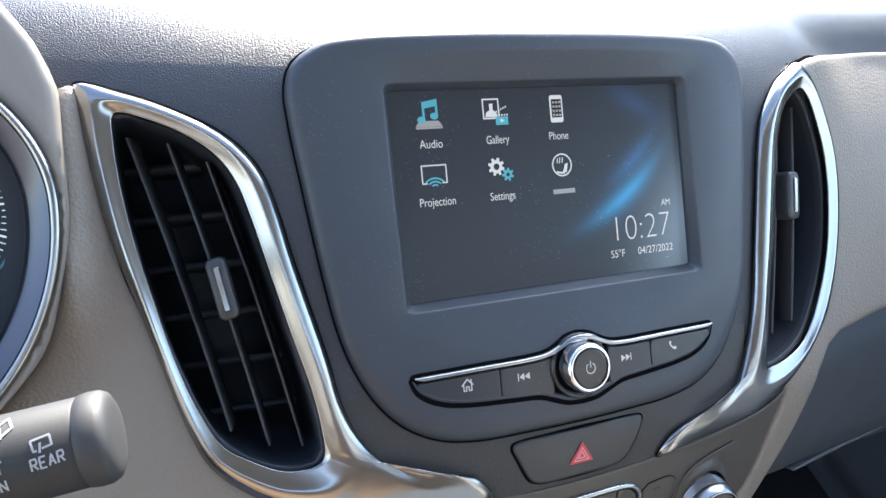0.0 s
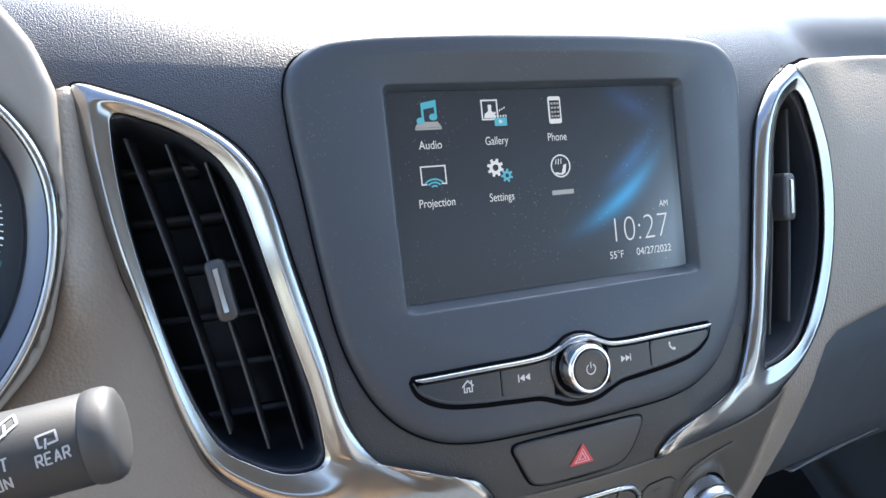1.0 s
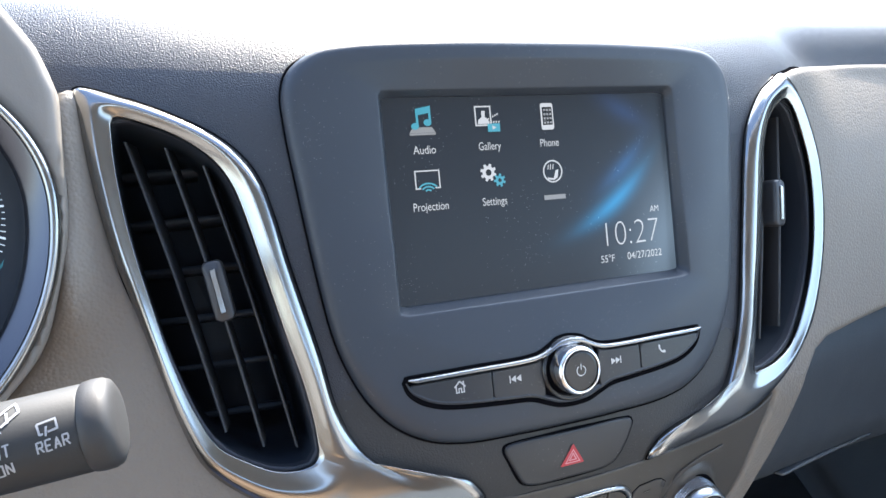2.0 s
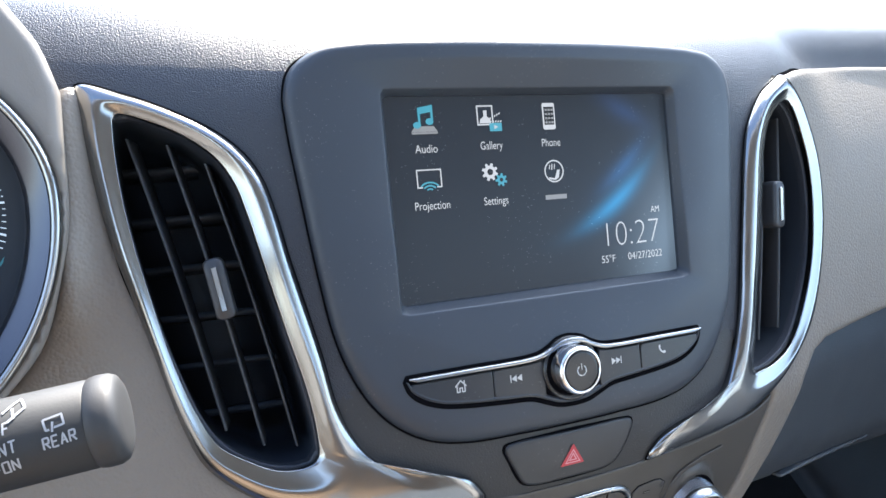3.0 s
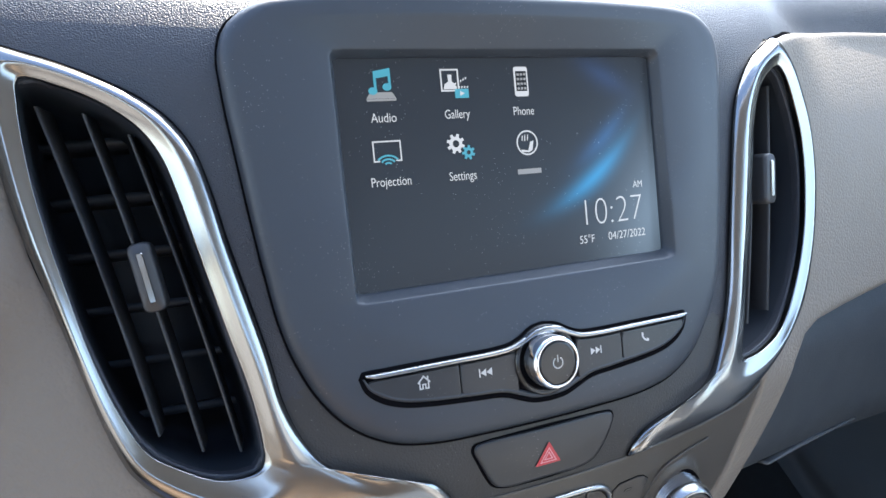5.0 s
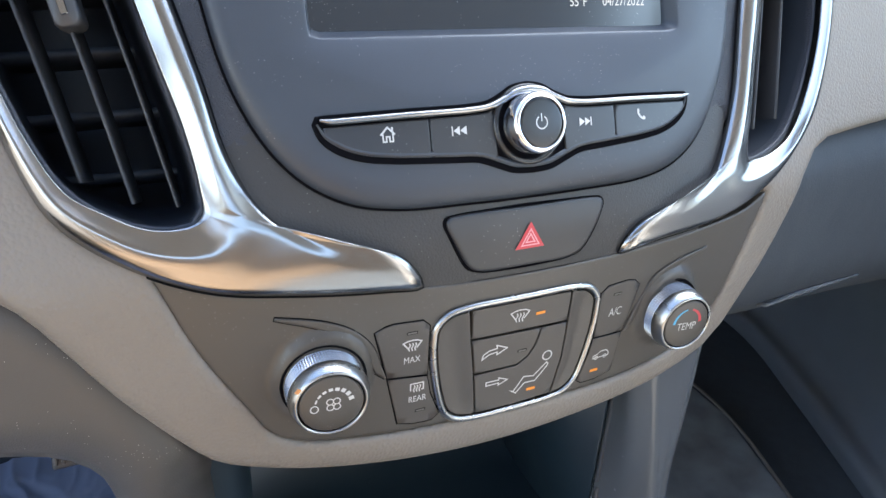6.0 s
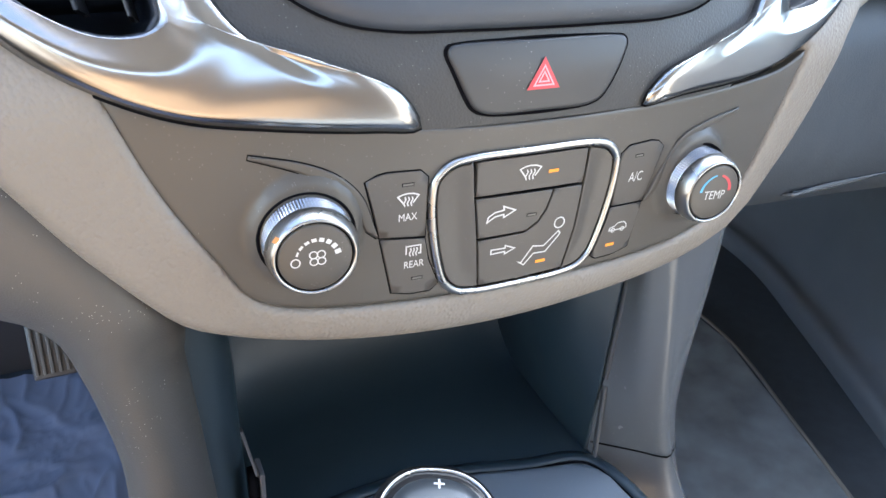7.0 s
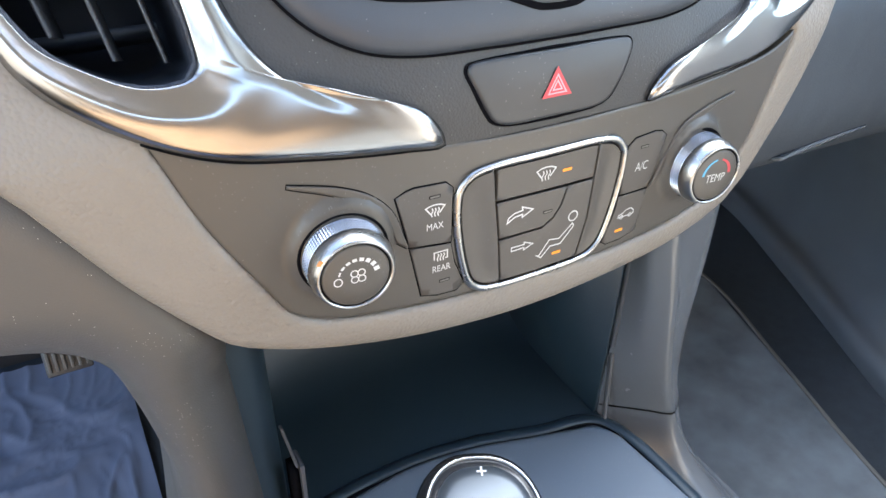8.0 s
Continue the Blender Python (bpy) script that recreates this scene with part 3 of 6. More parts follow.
def display_material():
    """The lit picture: near black, with a blue sweep and a painted pale glare at its lower right."""
    m = bpy.data.materials.new("lit_display")
    m.use_nodes = True
    nt = m.node_tree
    b = nt.nodes["Principled BSDF"]
    b.inputs["Roughness"].default_value = 0.26
    b.inputs["Specular IOR Level"].default_value = 0.22
    tc = nt.nodes.new("ShaderNodeTexCoord")
    sep = nt.nodes.new("ShaderNodeSeparateXYZ")
    nt.links.new(tc.outputs["Object"], sep.inputs[0])

    def val(op, a, b_=None):
        n = nt.nodes.new("ShaderNodeMath")
        n.operation = op
        for i, x in enumerate((a, b_)):
            if x is None:
                continue
            if isinstance(x, (int, float)):
                n.inputs[i].default_value = x
            else:
                nt.links.new(x, n.inputs[i])
        return n.outputs[0]

    u, v = sep.outputs["X"], val("DIVIDE", val("SUBTRACT", sep.outputs["Z"], 1.0), CT)

    def glow(cu, cv, angle, along, across, bend):
        c, s = math.cos(radians(angle)), math.sin(radians(angle))
        du, dv = val("SUBTRACT", u, cu), val("SUBTRACT", v, cv)
        x = val("ADD", val("MULTIPLY", du, c), val("MULTIPLY", dv, s))
        y = val("SUBTRACT", val("MULTIPLY", dv, c), val("MULTIPLY", du, s))
        y = val("SUBTRACT", y, val("MULTIPLY", val("MULTIPLY", x, x), bend))
        e = val("ADD", val("POWER", val("ABSOLUTE", val("DIVIDE", x, along)), 2.0), val("POWER", val("ABSOLUTE", val("DIVIDE", y, across)), 1.6))
        return val("POWER", 2.718, val("MULTIPLY", e, -1.0))

    g1 = glow(0.043, -0.0085, 35, 0.022, 0.0042, 4.0)
    g2 = glow(0.049, 0.0085, 40, 0.016, 0.0040, 4.0)
    g3 = glow(0.052, 0.0365, -28, 0.014, 0.0050, 0.0)
    # Pale reflection on the glass, put into the display's own glow
    glare = glow(0.074, -0.026, 65, 0.040, 0.020, 0.0)

    def tint(fac, colour):
        n = nt.nodes.new("ShaderNodeVectorMath")
        n.operation = "SCALE"
        n.inputs[0].default_value = colour
        nt.links.new(fac, n.inputs["Scale"])
        return n.outputs[0]

    total = tint(g1, (0.02, 0.38, 0.80))
    for fac, colour in ((g2, (0.015, 0.11, 0.30)), (g3, (0.012, 0.04, 0.13)), (glare, (0.20, 0.28, 0.36))):
        n = nt.nodes.new("ShaderNodeVectorMath")
        nt.links.new(total, n.inputs[0])
        nt.links.new(tint(fac, colour), n.inputs[1])
        total = n.outputs[0]
    # Even lift of the glow for the haze mirrored in the glass
    n = nt.nodes.new("ShaderNodeVectorMath")
    n.inputs[1].default_value = (0.024, 0.029, 0.037)
    nt.links.new(total, n.inputs[0])
    nt.links.new(n.outputs[0], b.inputs["Emission Color"])
    b.inputs["Emission Strength"].default_value = SCREEN
    # dust on the glass
    base = nt.nodes.new("ShaderNodeRGB")
    base.outputs[0].default_value = (0.013, 0.0145, 0.017, 1)
    nt.links.new(dusted(nt, tc.outputs["Object"], base.outputs[0], 0.6, (0.30, 0.30, 0.30, 1)), b.inputs["Base Color"])
    return m


SCREEN = 0.125
M_DISPLAY = display_material()
M_ICON = material("lit_white_icon", (0.05, 0.05, 0.05), 0.3, emit=(0.85, 0.87, 0.90), emit_strength=SCREEN)
M_ICONGREY = material("lit_grey_icon", (0.05, 0.05, 0.05), 0.3, emit=(0.36, 0.36, 0.36), emit_strength=SCREEN)
M_CYAN = material("lit_cyan_icon", (0.03, 0.05, 0.05), 0.3, emit=(0.06, 0.46, 0.62), emit_strength=SCREEN)
bm = bmesh.new()
bm.faces.new([bm.verts.new(flat(x, y, 0.0)) for x, y in ((-0.0785, -0.0475), (0.0785, -0.0475), (0.0785, 0.0475), (-0.0785, 0.0475))])
screen = part("touchscreen", bm, M_DISPLAY, radio, "lit touchscreen with blue sweep and menu icons", smooth=False)
screen["label"] = "lit touchscreen showing a dark menu with blue sweep"


def scr(u, v, w=0.0002):
    return Matrix(((1, 0, 0, u), (0, ST, -CT, v * ST - w * CT), (0, CT, ST, 1.0 + v * CT + w * ST), (0, 0, 0, 1)))


def glyph(name, shapes, m, mat_, parent):
    """A flat printed or lit sign: strokes and filled shapes, in millimetres."""
    bm_ = bmesh.new()
    k = 0.001
    for i, sh in enumerate(shapes):
        h = 0.00010 + 0.00002 * i
        if sh[0] == "line":
            stroke(bm_, [(x * k, y * k) for x, y in sh[1]], sh[2] * k, m, h, len(sh) > 3)
        else:
            blot(bm_, [(x * k, y * k) for x, y in sh[1]], m, h)
    return part(name, bm_, mat_, parent, smooth=False)



icon_rows = (0.0348, 0.0082)
# audio: a note over a tray
m = scr(-0.0578, icon_rows[0])
glyph("audio_icon_note", [("line", [(-2.2, -2.2), (-2.2, 4.9), (4.0, 6.0), (4.0, -0.6)], 1.1), ("fill", [(-2.6, 4.9), (4.5, 6.2), (4.5, 3.6), (-2.6, 2.4)]),
      ("fill", ring_pts(-3.4, -2.4, 1.9, 1.5)), ("fill", ring_pts(2.7, -0.9, 1.9, 1.5))], m, M_CYAN, screen)
glyph("audio_icon_tray", [("fill", [(-4.6, -2.9), (4.6, -2.9), (6.4, -5.4), (-6.4, -5.4)]), ("fill", [(-6.4, -5.5), (6.4, -5.5), (6.2, -6.4), (-6.2, -6.4)])], scr(-0.0578, icon_rows[0], 0.00012), M_ICONGREY, screen)
# gallery: a picture frame and a clapper board
m = scr(-0.0250, icon_rows[0])
glyph("gallery_icon_frame", [("line", [(-6.0, -3.0), (1.8, -3.0), (1.8, 5.6), (-6.0, 5.6)], 0.7, 1), ("fill", [(-5.2, -2.4), (1.0, -2.4), (0.2, -0.2), (-1.2, 0.8), (-1.0, 3.6), (-2.9, 3.6), (-2.8, 0.8), (-4.6, -0.4)])], m, M_ICON, screen)
glyph("gallery_icon_board", [("fill", [(-0.2, -6.2), (6.2, -6.2), (6.2, -2.4), (-0.2, -2.4)])], scr(-0.0250, icon_rows[0], 0.0004), M_CYAN, screen)
glyph("gallery_icon_stripes", [("fill", [(0.0 + 1.3 * i, -2.2), (0.7 + 1.3 * i, -2.2), (1.0 + 1.3 * i, -1.3), (0.3 + 1.3 * i, -1.3)]) for i in range(5)]
      + [("fill", [(-0.1 + 1.2 * i, -0.9 + 0.55 * i), (0.6 + 1.2 * i, -0.6 + 0.55 * i), (0.7 + 1.2 * i, 0.3 + 0.55 * i), (0.0 + 1.2 * i, 0.0 + 0.55 * i)]) for i in range(5)]
      + [("fill", [(2.0, -5.3), (2.0, -3.3), (4.2, -4.3)])], scr(-0.0250, icon_rows[0], 0.0006), M_ICON, screen)
# phone handset
m = scr(0.0073, icon_rows[0])
glyph("phone_icon_body", [("fill", [tuple(q) for q in round_rect(-3.5, 3.5, -6.3, 6.5, 1.1, 6)])], m, M_ICON, screen)
glyph("phone_icon_display", [("fill", [(-2.7, -4.0), (2.7, -4.0), (2.7, 4.6), (-2.7, 4.6)])], scr(0.0073, icon_rows[0], 0.0004), M_BLACK, screen)
glyph("phone_icon_keys", [("fill", [(-2.2 + 1.6 * i, -3.4 + 2.0 * j), (-1.0 + 1.6 * i, -3.4 + 2.0 * j), (-1.0 + 1.6 * i, -2.4 + 2.0 * j), (-2.2 + 1.6 * i, -2.4 + 2.0 * j)]) for i in range(3) for j in range(4)],
      scr(0.0073, icon_rows[0], 0.0005), M_ICONGREY, screen)
# projection: a screen with waves
m = scr(-0.0577, icon_rows[1])
glyph("projection_icon_frame", [("line", [(-3.4, -3.6), (-5.8, -3.6), (-5.8, 4.2), (5.8, 4.2), (5.8, -3.6), (3.4, -3.6)], 0.6)], m, M_ICON, screen)
glyph("projection_icon_waves", [("line", [tuple(q) for q in ring_pts(0, -5.6, r, r * 0.8, 14, 35, 145)], 0.75) for r in (1.6, 3.4, 5.2)], m, M_CYAN, screen)


def gear(cx, cy, r, teeth, depth):
    out = []
    for i in range(teeth):
        for f_, rr in ((0.0, r), (0.28, r), (0.40, r + depth), (0.78, r + depth), (0.90, r)):
            a = 2 * math.pi * (i + f_) / teeth
            out.append((cx + rr * math.cos(a), cy + rr * math.sin(a)))
    return out


m = scr(-0.0250, icon_rows[1])
glyph("settings_icon_gear", [("fill", gear(-2.0, 1.6, 3.0, 8, 1.2))], m, M_ICON, screen)
glyph("settings_icon_hub", [("fill", ring_pts(-2.0, 1.6, 1.5))], scr(-0.0250, icon_rows[1], 0.0004), M_BLACK, screen)
glyph("settings_icon_small_gear", [("fill", gear(3.4, -2.3, 2.1, 7, 1.0))], scr(-0.0250, icon_rows[1], 0.0005), M_CYAN, screen)
glyph("settings_icon_small_hub", [("fill", ring_pts(3.4, -2.3, 0.9))], scr(-0.0250, icon_rows[1], 0.0007), M_BLACK, screen)
m = scr(0.0077, icon_rows[1])
glyph("service_icon", [("line", [tuple(q) for q in ring_pts(0, 0.2, 5.1, 5.1, 32)], 0.7, 1), ("fill", [(-3.2, -2.6), (0.2, -3.2), (1.6, 0.6), (3.2, 1.0), (2.4, -3.0), (0.6, -4.0), (-3.0, -3.6)]),
      ("line", [(-2.2, 3.4), (-2.6, 1.2)], 0.5), ("line", [(-0.9, 3.7), (-1.3, 1.0)], 0.5), ("line", [(0.5, 3.7), (0.1, 1.2)], 0.5)], m, M_ICON, screen)
glyph("service_name", [("fill", [(-6.0, -1.1), (6.0, -1.1), (6.0, 1.1), (-6.0, 1.1)])], scr(0.0077, -0.0040), M_ICONGREY, screen)
for u, v, text, width in ((-0.0577, 0.0216, "Audio", 0.92), (-0.0250, 0.0219, "Gallery", 0.82), (0.0073, 0.0221, "Phone", 0.86), (-0.0572, -0.0038, "Projection", 0.85), (-0.0250, -0.0038, "Settings", 0.84)):
    words(text, 0.0053, scr(u, v), M_ICON, screen, "lettering", width * 0.93)
words("AM", 0.0046, scr(0.0663, -0.0143), M_ICON, screen, "lettering", 0.85)
words("10:27", 0.0180, scr(0.0500, -0.0256), M_ICON, screen, "lettering", 0.93, bold=-0.00045)
words("55\u00b0F", 0.0052, scr(0.0350, -0.0372), M_ICON, screen, "lettering", 0.88)
words("04/27/2022", 0.0052, scr(0.0578, -0.0370), M_ICON, screen, "lettering", 0.92)

def inset(line_, d):
    out = []
    n = len(line_)
    sgn = 1 if area2(line_) > 0 else -1
    for i in range(n):
        t = (line_[(i + 1) % n] - line_[i - 1]).normalized()
        out.append(line_[i] + Vector((-t.y, t.x)) * d * sgn)
    return out


# ---- button bar under the display
BAR_TOP = [(0.0, -0.0692), (0.006, -0.0702), (0.011, -0.0728), (0.017, -0.0752), (0.024, -0.0760), (0.050, -0.0762), (0.080, -0.0766)]
BAR_LOW = [(0.081, -0.0785), (0.079, -0.0835), (0.074, -0.0878), (0.066, -0.0910), (0.055, -0.0928), (0.035, -0.0944), (0.022, -0.0955), (0.015, -0.0980), (0.008, -0.1005), (0.0, -0.1012)]
half = spline(BAR_TOP, 50) + spline(BAR_LOW, 50)
well = [Vector(q) for q in half] + [Vector((-q[0], q[1])) for q in reversed(half)]
part("button_well", plate(inset(joined(well), -0.0011), on, 0.0056, 0.002, 0.0003, 0.004), M_GAP, radio, "glossy black button strip")
low_half = spline(BAR_LOW, 60)
rim_line = low_half + [Vector((-q.x, q.y)) for q in reversed(low_half)][1:]
rim_rows = []
for k_, w in ((0.0040, 0.0030), (0.0034, 0.0056), (0.0026, 0.0064), (0.0018, 0.0063), (0.0008, 0.0052), (0.0004, 0.0040)):
    row = []
    for i, q in enumerate(rim_line):
        t = (rim_line[min(i + 1, len(rim_line) - 1)] - rim_line[max(0, i - 1)]).normalized()
        c = q + Vector((t.y, -t.x)) * k_ * min(1.0, 0.3 + 12 * min(i, len(rim_line) - 1 - i) / len(rim_line))
        row.append(on(c.x, c.y, w))
    rim_rows.append(row)
bm = loft(rim_rows, closed=False)
bmesh.ops.recalc_face_normals(bm, faces=bm.faces)
part("button_rim", bm, M_BEZEL, radio, "moulded rim under the keys")


def bar_strip():
    top = spline(BAR_TOP, 60)
    line = [Vector((-q.x, q.y)) for q in reversed(top)][:-1] + top
    rows_ = []
    for f_, w in ((0.0, 0.0048), (0.05, 0.0070), (0.35, 0.0083), (0.75, 0.0079), (1.0, 0.0060)):
        row = []
        for q in line:
            k = 0.0027 + 0.0016 * math.exp(-(q.x / 0.011) ** 2)
            k *= min(1.0, (0.0815 - abs(q.x)) / 0.006 + 0.15)
            row.append(on(q.x, q.y - k * f_, w))
        rows_.append(row)
    b_ = loft(rows_, closed=False)
    bmesh.ops.recalc_face_normals(b_, faces=b_.faces)
    return b_


part("chrome_strip", bar_strip(), M_CHROME, radio, "bright chrome strip arching over the knob")


def clipped(line_, u0, u1):
    """The part of an outline between two uprights."""
    out = [Vector(q) for q in line_]
    for edge, sgn in ((u0, 1), (u1, -1)):
        res = []
        for a_, b_ in zip(out, out[1:] + out[:1]):
            da, db = (a_.x - edge) * sgn, (b_.x - edge) * sgn
            if da >= 0:
                res.append(a_)
            if da * db < 0:
                res.append(a_.lerp(b_, da / (da - db)))
        out = res
    return joined(out)


top_line = [Vector((q.x * 0.988, q.y - 0.0031)) for q in spline(BAR_TOP, 60)]
low_line = [Vector((q.x * 0.988, q.y + 0.0012)) for q in spline(BAR_LOW, 60)]
right_half = joined(top_line, [q for q in low_line if q.y < top_line[-1].y - 0.0004])
key_band = joined(right_half, [Vector((-q.x, q.y)) for q in reversed(right_half)])


def bar_button(u0, u1):
    """One key of the strip, between two uprights."""
    return plate(clipped(key_band, u0, u1), on, 0.0063, 0.0012, 0.0004, 0.003)


bar_keys = []
for u0, u1, name in ((-0.0785, -0.0412, "home_key"), (-0.0408, -0.0150, "back_key"), (0.0150, 0.0398, "forward_key"), (0.0402, 0.0785, "call_key")):
    bar_keys.append(part(name, bar_button(u0, u1), M_KEY, radio))
glyph("home_sign", [("line", [(-2.6, -0.2), (0, 2.4), (2.6, -0.2)], 0.6), ("line", [(-1.8, 0.2), (-1.8, -2.5), (-0.6, -2.5), (-0.6, -0.8), (0.6, -0.8), (0.6, -2.5), (1.8, -2.5), (1.8, 0.2)], 0.5), ("line", [(1.7, 1.2), (1.7, 2.4)], 0.6)],
      seat_at(-0.0567, -0.0835, 0.0064), M_WHITE, bar_keys[0])
glyph("back_sign", [("line", [(-3.0, -1.7), (-3.0, 1.7)], 0.5), ("fill", [(-2.6, 0), (-0.1, 1.6), (-0.1, -1.6)]), ("fill", [(0.0, 0), (2.6, 1.6), (2.6, -1.6)])], seat_at(-0.0296, -0.0843, 0.0064), M_WHITE, bar_keys[1])
glyph("forward_sign", [("line", [(3.0, -1.7), (3.0, 1.7)], 0.5), ("fill", [(2.6, 0), (0.1, 1.6), (0.1, -1.6)]), ("fill", [(0.0, 0), (-2.6, 1.6), (-2.6, -1.6)])], seat_at(0.0247, -0.0848, 0.0064), M_WHITE, bar_keys[2])
glyph("call_sign", [("line", [(-1.6, 1.8), (-1.5, 0.5), (-0.4, -0.9), (0.9, -1.7), (1.9, -1.7)], 0.8), ("fill", [(-2.0, 2.2), (-1.0, 2.3), (-0.8, 0.9), (-1.7, 0.7)]), ("fill", [(0.7, -1.2), (1.2, -0.6), (2.3, -1.2), (2.2, -2.1), (1.2, -2.2)])],
      seat_at(0.0536, -0.0838, 0.0064), M_WHITE, bar_keys[3])

m = seat_at(-0.0012, -0.0840, 0.0056)
part("knob_collar", turned([(0.0150, -0.002), (0.0150, 0.0012), (0.0142, 0.0020), (0.0128, 0.0010), (0.0122, -0.001)], m), M_BLACK, radio)
knob = part("volume_knob", turned([(0.0112, -0.001), (0.0112, 0.0085), (0.0108, 0.0098), (0.0098, 0.0104), (0.0093, 0.0101)], m, 72, False), M_BRIGHT, radio, "chrome-rimmed volume knob")
part("knob_face", turned([(0.0094, 0.0094), (0.0090, 0.0099), (0.0080, 0.0100), (0.0030, 0.0100)], m, 64), M_BLACK, knob, "black knob face")
glyph("power_sign", [("line", [tuple(q) for q in ring_pts(0, 0, 2.3, 2.3, 20, 120, 420)], 0.45), ("line", [(0, 0.4), (0, 3.2)], 0.45)], m @ Matrix.Translation((0, 0, 0.0100)), M_WHITE, knob)

# ---------------------------------------------------------------- air vents
def anchored(pts, anchors, counts):
    """A closed line sampled with a set count between each pair of anchors (indexes into pts)."""
    k = len(pts)
    dense = spline_dense(pts)
    out = []
    for a, b, n in zip(anchors, anchors[1:] + [anchors[0] + k], counts):
        seg = [dense[i % len(dense)] for i in range(a * 16, b * 16 + 1)]
        lengths = [0.0]
        for p_, q_ in zip(seg, seg[1:]):
            lengths.append(lengths[-1] + (q_ - p_).length)
        j = 0
        for i in range(n):
            want = lengths[-1] * i / n
            while j < len(seg) - 2 and lengths[j + 1] < want:
                j += 1
            out.append(seg[j].lerp(seg[j + 1], min(1, (want - lengths[j]) / max(1e-9, lengths[j + 1] - lengths[j]))))
    return out


def spline_dense(pts):
    p = [Vector(q) for q in pts]
    k = len(p)
    out = []
    for i in range(k):
        a, b, c, d = p[i - 1], p[i], p[(i + 1) % k], p[(i + 2) % k]
        t1, t2, t3 = ((b - a).length ** 0.5, (c - b).length ** 0.5, (d - c).length ** 0.5)
        m1 = ((b - a) / t1 - (c - a) / (t1 + t2) + (c - b) / t2) * t2
        m2 = ((c - b) / t2 - (d - b) / (t2 + t3) + (d - c) / t3) * t2
        for j in range(16):
            s = j / 16
            out.append(b * (2 * s**3 - 3 * s**2 + 1) + m1 * (s**3 - 2 * s**2 + s) + c * (-2 * s**3 + 3 * s**2) + m2 * (s**3 - s**2))
    return out


def air_vent(outer_pts, outer_anchors, inner_pts, inner_anchors, counts, slats, tab, flip, label):
    """A chrome-framed vent: frame with its tail, dark duct, upright vanes, cross vanes behind and the slider."""
    mid = sum((Vector(q) for q in inner_pts), Vector((0, 0))) / len(inner_pts)
    vent = thing("air_vent", label, "air vent", on(mid.x, mid.y, 0), "centre air vents")
    o, i_ = anchored(outer_pts, outer_anchors, counts), anchored(inner_pts, inner_anchors, counts)

    tip = sum(counts[:3])

    def from_line(line_, q):
        """The distance of the points q (n, 2) from an open line."""
        best = np.full(len(q), 9.0)
        for a, b in zip(line_, line_[1:]):
            d = b - a
            k_ = np.clip(((q - a) @ d) / max(d @ d, 1e-14), 0, 1)
            best = np.minimum(best, np.linalg.norm(q - a - k_[:, None] * d, axis=1))
        return best

    def tail_shape(up, low):
        """The tail: a rounded bead along its lower edge and a hollow slope up to the display's side."""
        bead = 0.0014 + 0.0050 * np.maximum(0.0, 1 - (1 - np.clip(low / (0.0009 if flip else 0.0030), 0, 1)) ** 2) ** 0.6
        hollow = (0.0054 if flip else 0.0048) + (0.0004 if flip else 0.0014) * np.clip(1 - np.maximum(0.0, low - 0.003) / np.maximum(up + low - 0.003, 0.004), 0, 1) ** 1.7
        edge_ = 0.0024 + 0.0024 * np.maximum(0.0, 1 - (1 - np.clip(up / 0.0024, 0, 1)) ** 2) ** 0.5
        return np.minimum(np.minimum(bead, hollow), edge_)

    def chrome_shape(do, di):
        """A hollow slope up from the opening to a crest, and a rounded fall to the outer edge."""
        top = np.minimum(0.0112, 0.46 * (di + do))
        t_in = np.clip(di / np.maximum(top, 1e-5), 0, 1)
        reach = 0.012 - (0.0085 if flip else 0.0055) * np.clip((di - 0.011) / 0.010, 0, 1)
        t_out = np.clip(do / np.clip(di + do - top, 0.002, reach), 0, 1)
        w_in = 0.0042 + 0.0020 * (0.7 * t_in + 0.3 * t_in ** 2)
        w_out = 0.0014 + 0.0048 * np.maximum(0.0, 1 - (1 - t_out) ** 2) ** 0.62
        return np.minimum(w_in, w_out)

    steps = 30
    inner_line, outer_line = np.array([tuple(q) for q in i_]), np.array([tuple(q) for q in o])
    grid = np.array([inner_line + (outer_line - inner_line) * k / steps for k in range(steps + 1)])
    flat_grid = grid.reshape(-1, 2)
    far_in = gap_to(inner_line, flat_grid)
    blend = np.clip((far_in - 0.0095) / 0.014, 0, 1)
    blend = blend * blend * (3 - 2 * blend)
    lift = chrome_shape(gap_to(outer_line, flat_grid), far_in) * (1 - blend) + blend * tail_shape(from_line(outer_line[:tip + 1], flat_grid), from_line(outer_line[tip:], flat_grid))
    lift = lift.reshape(steps + 1, -1)
    for _ in range(3):
        soft = lift.copy()
        soft[1:-1] = 0.25 * lift[:-2] + 0.5 * lift[1:-1] + 0.25 * lift[2:]
        lift = 0.25 * np.roll(soft, 1, 1) + 0.5 * soft + 0.25 * np.roll(soft, -1, 1)
    chrome_rows = [[on(q[0], q[1], -0.006) for q in inner_line], [on(q[0], q[1], lift[0, j] - 0.0008) for j, q in enumerate(inner_line)]]
    chrome_rows += [[on(q[0], q[1], lift[k, j]) for j, q in enumerate(grid[k])] for k in range(steps + 1)]
    chrome_rows += [[on(q[0], q[1], lift[-1, j] - 0.0007) for j, q in enumerate(outer_line)], [on(q[0], q[1], -0.006) for q in outer_line]]
    b_ = loft(chrome_rows)
    bmesh.ops.recalc_face_normals(b_, faces=b_.faces)
    part("frame", b_, M_CHROME, vent, "satin chrome frame with sweeping tail")
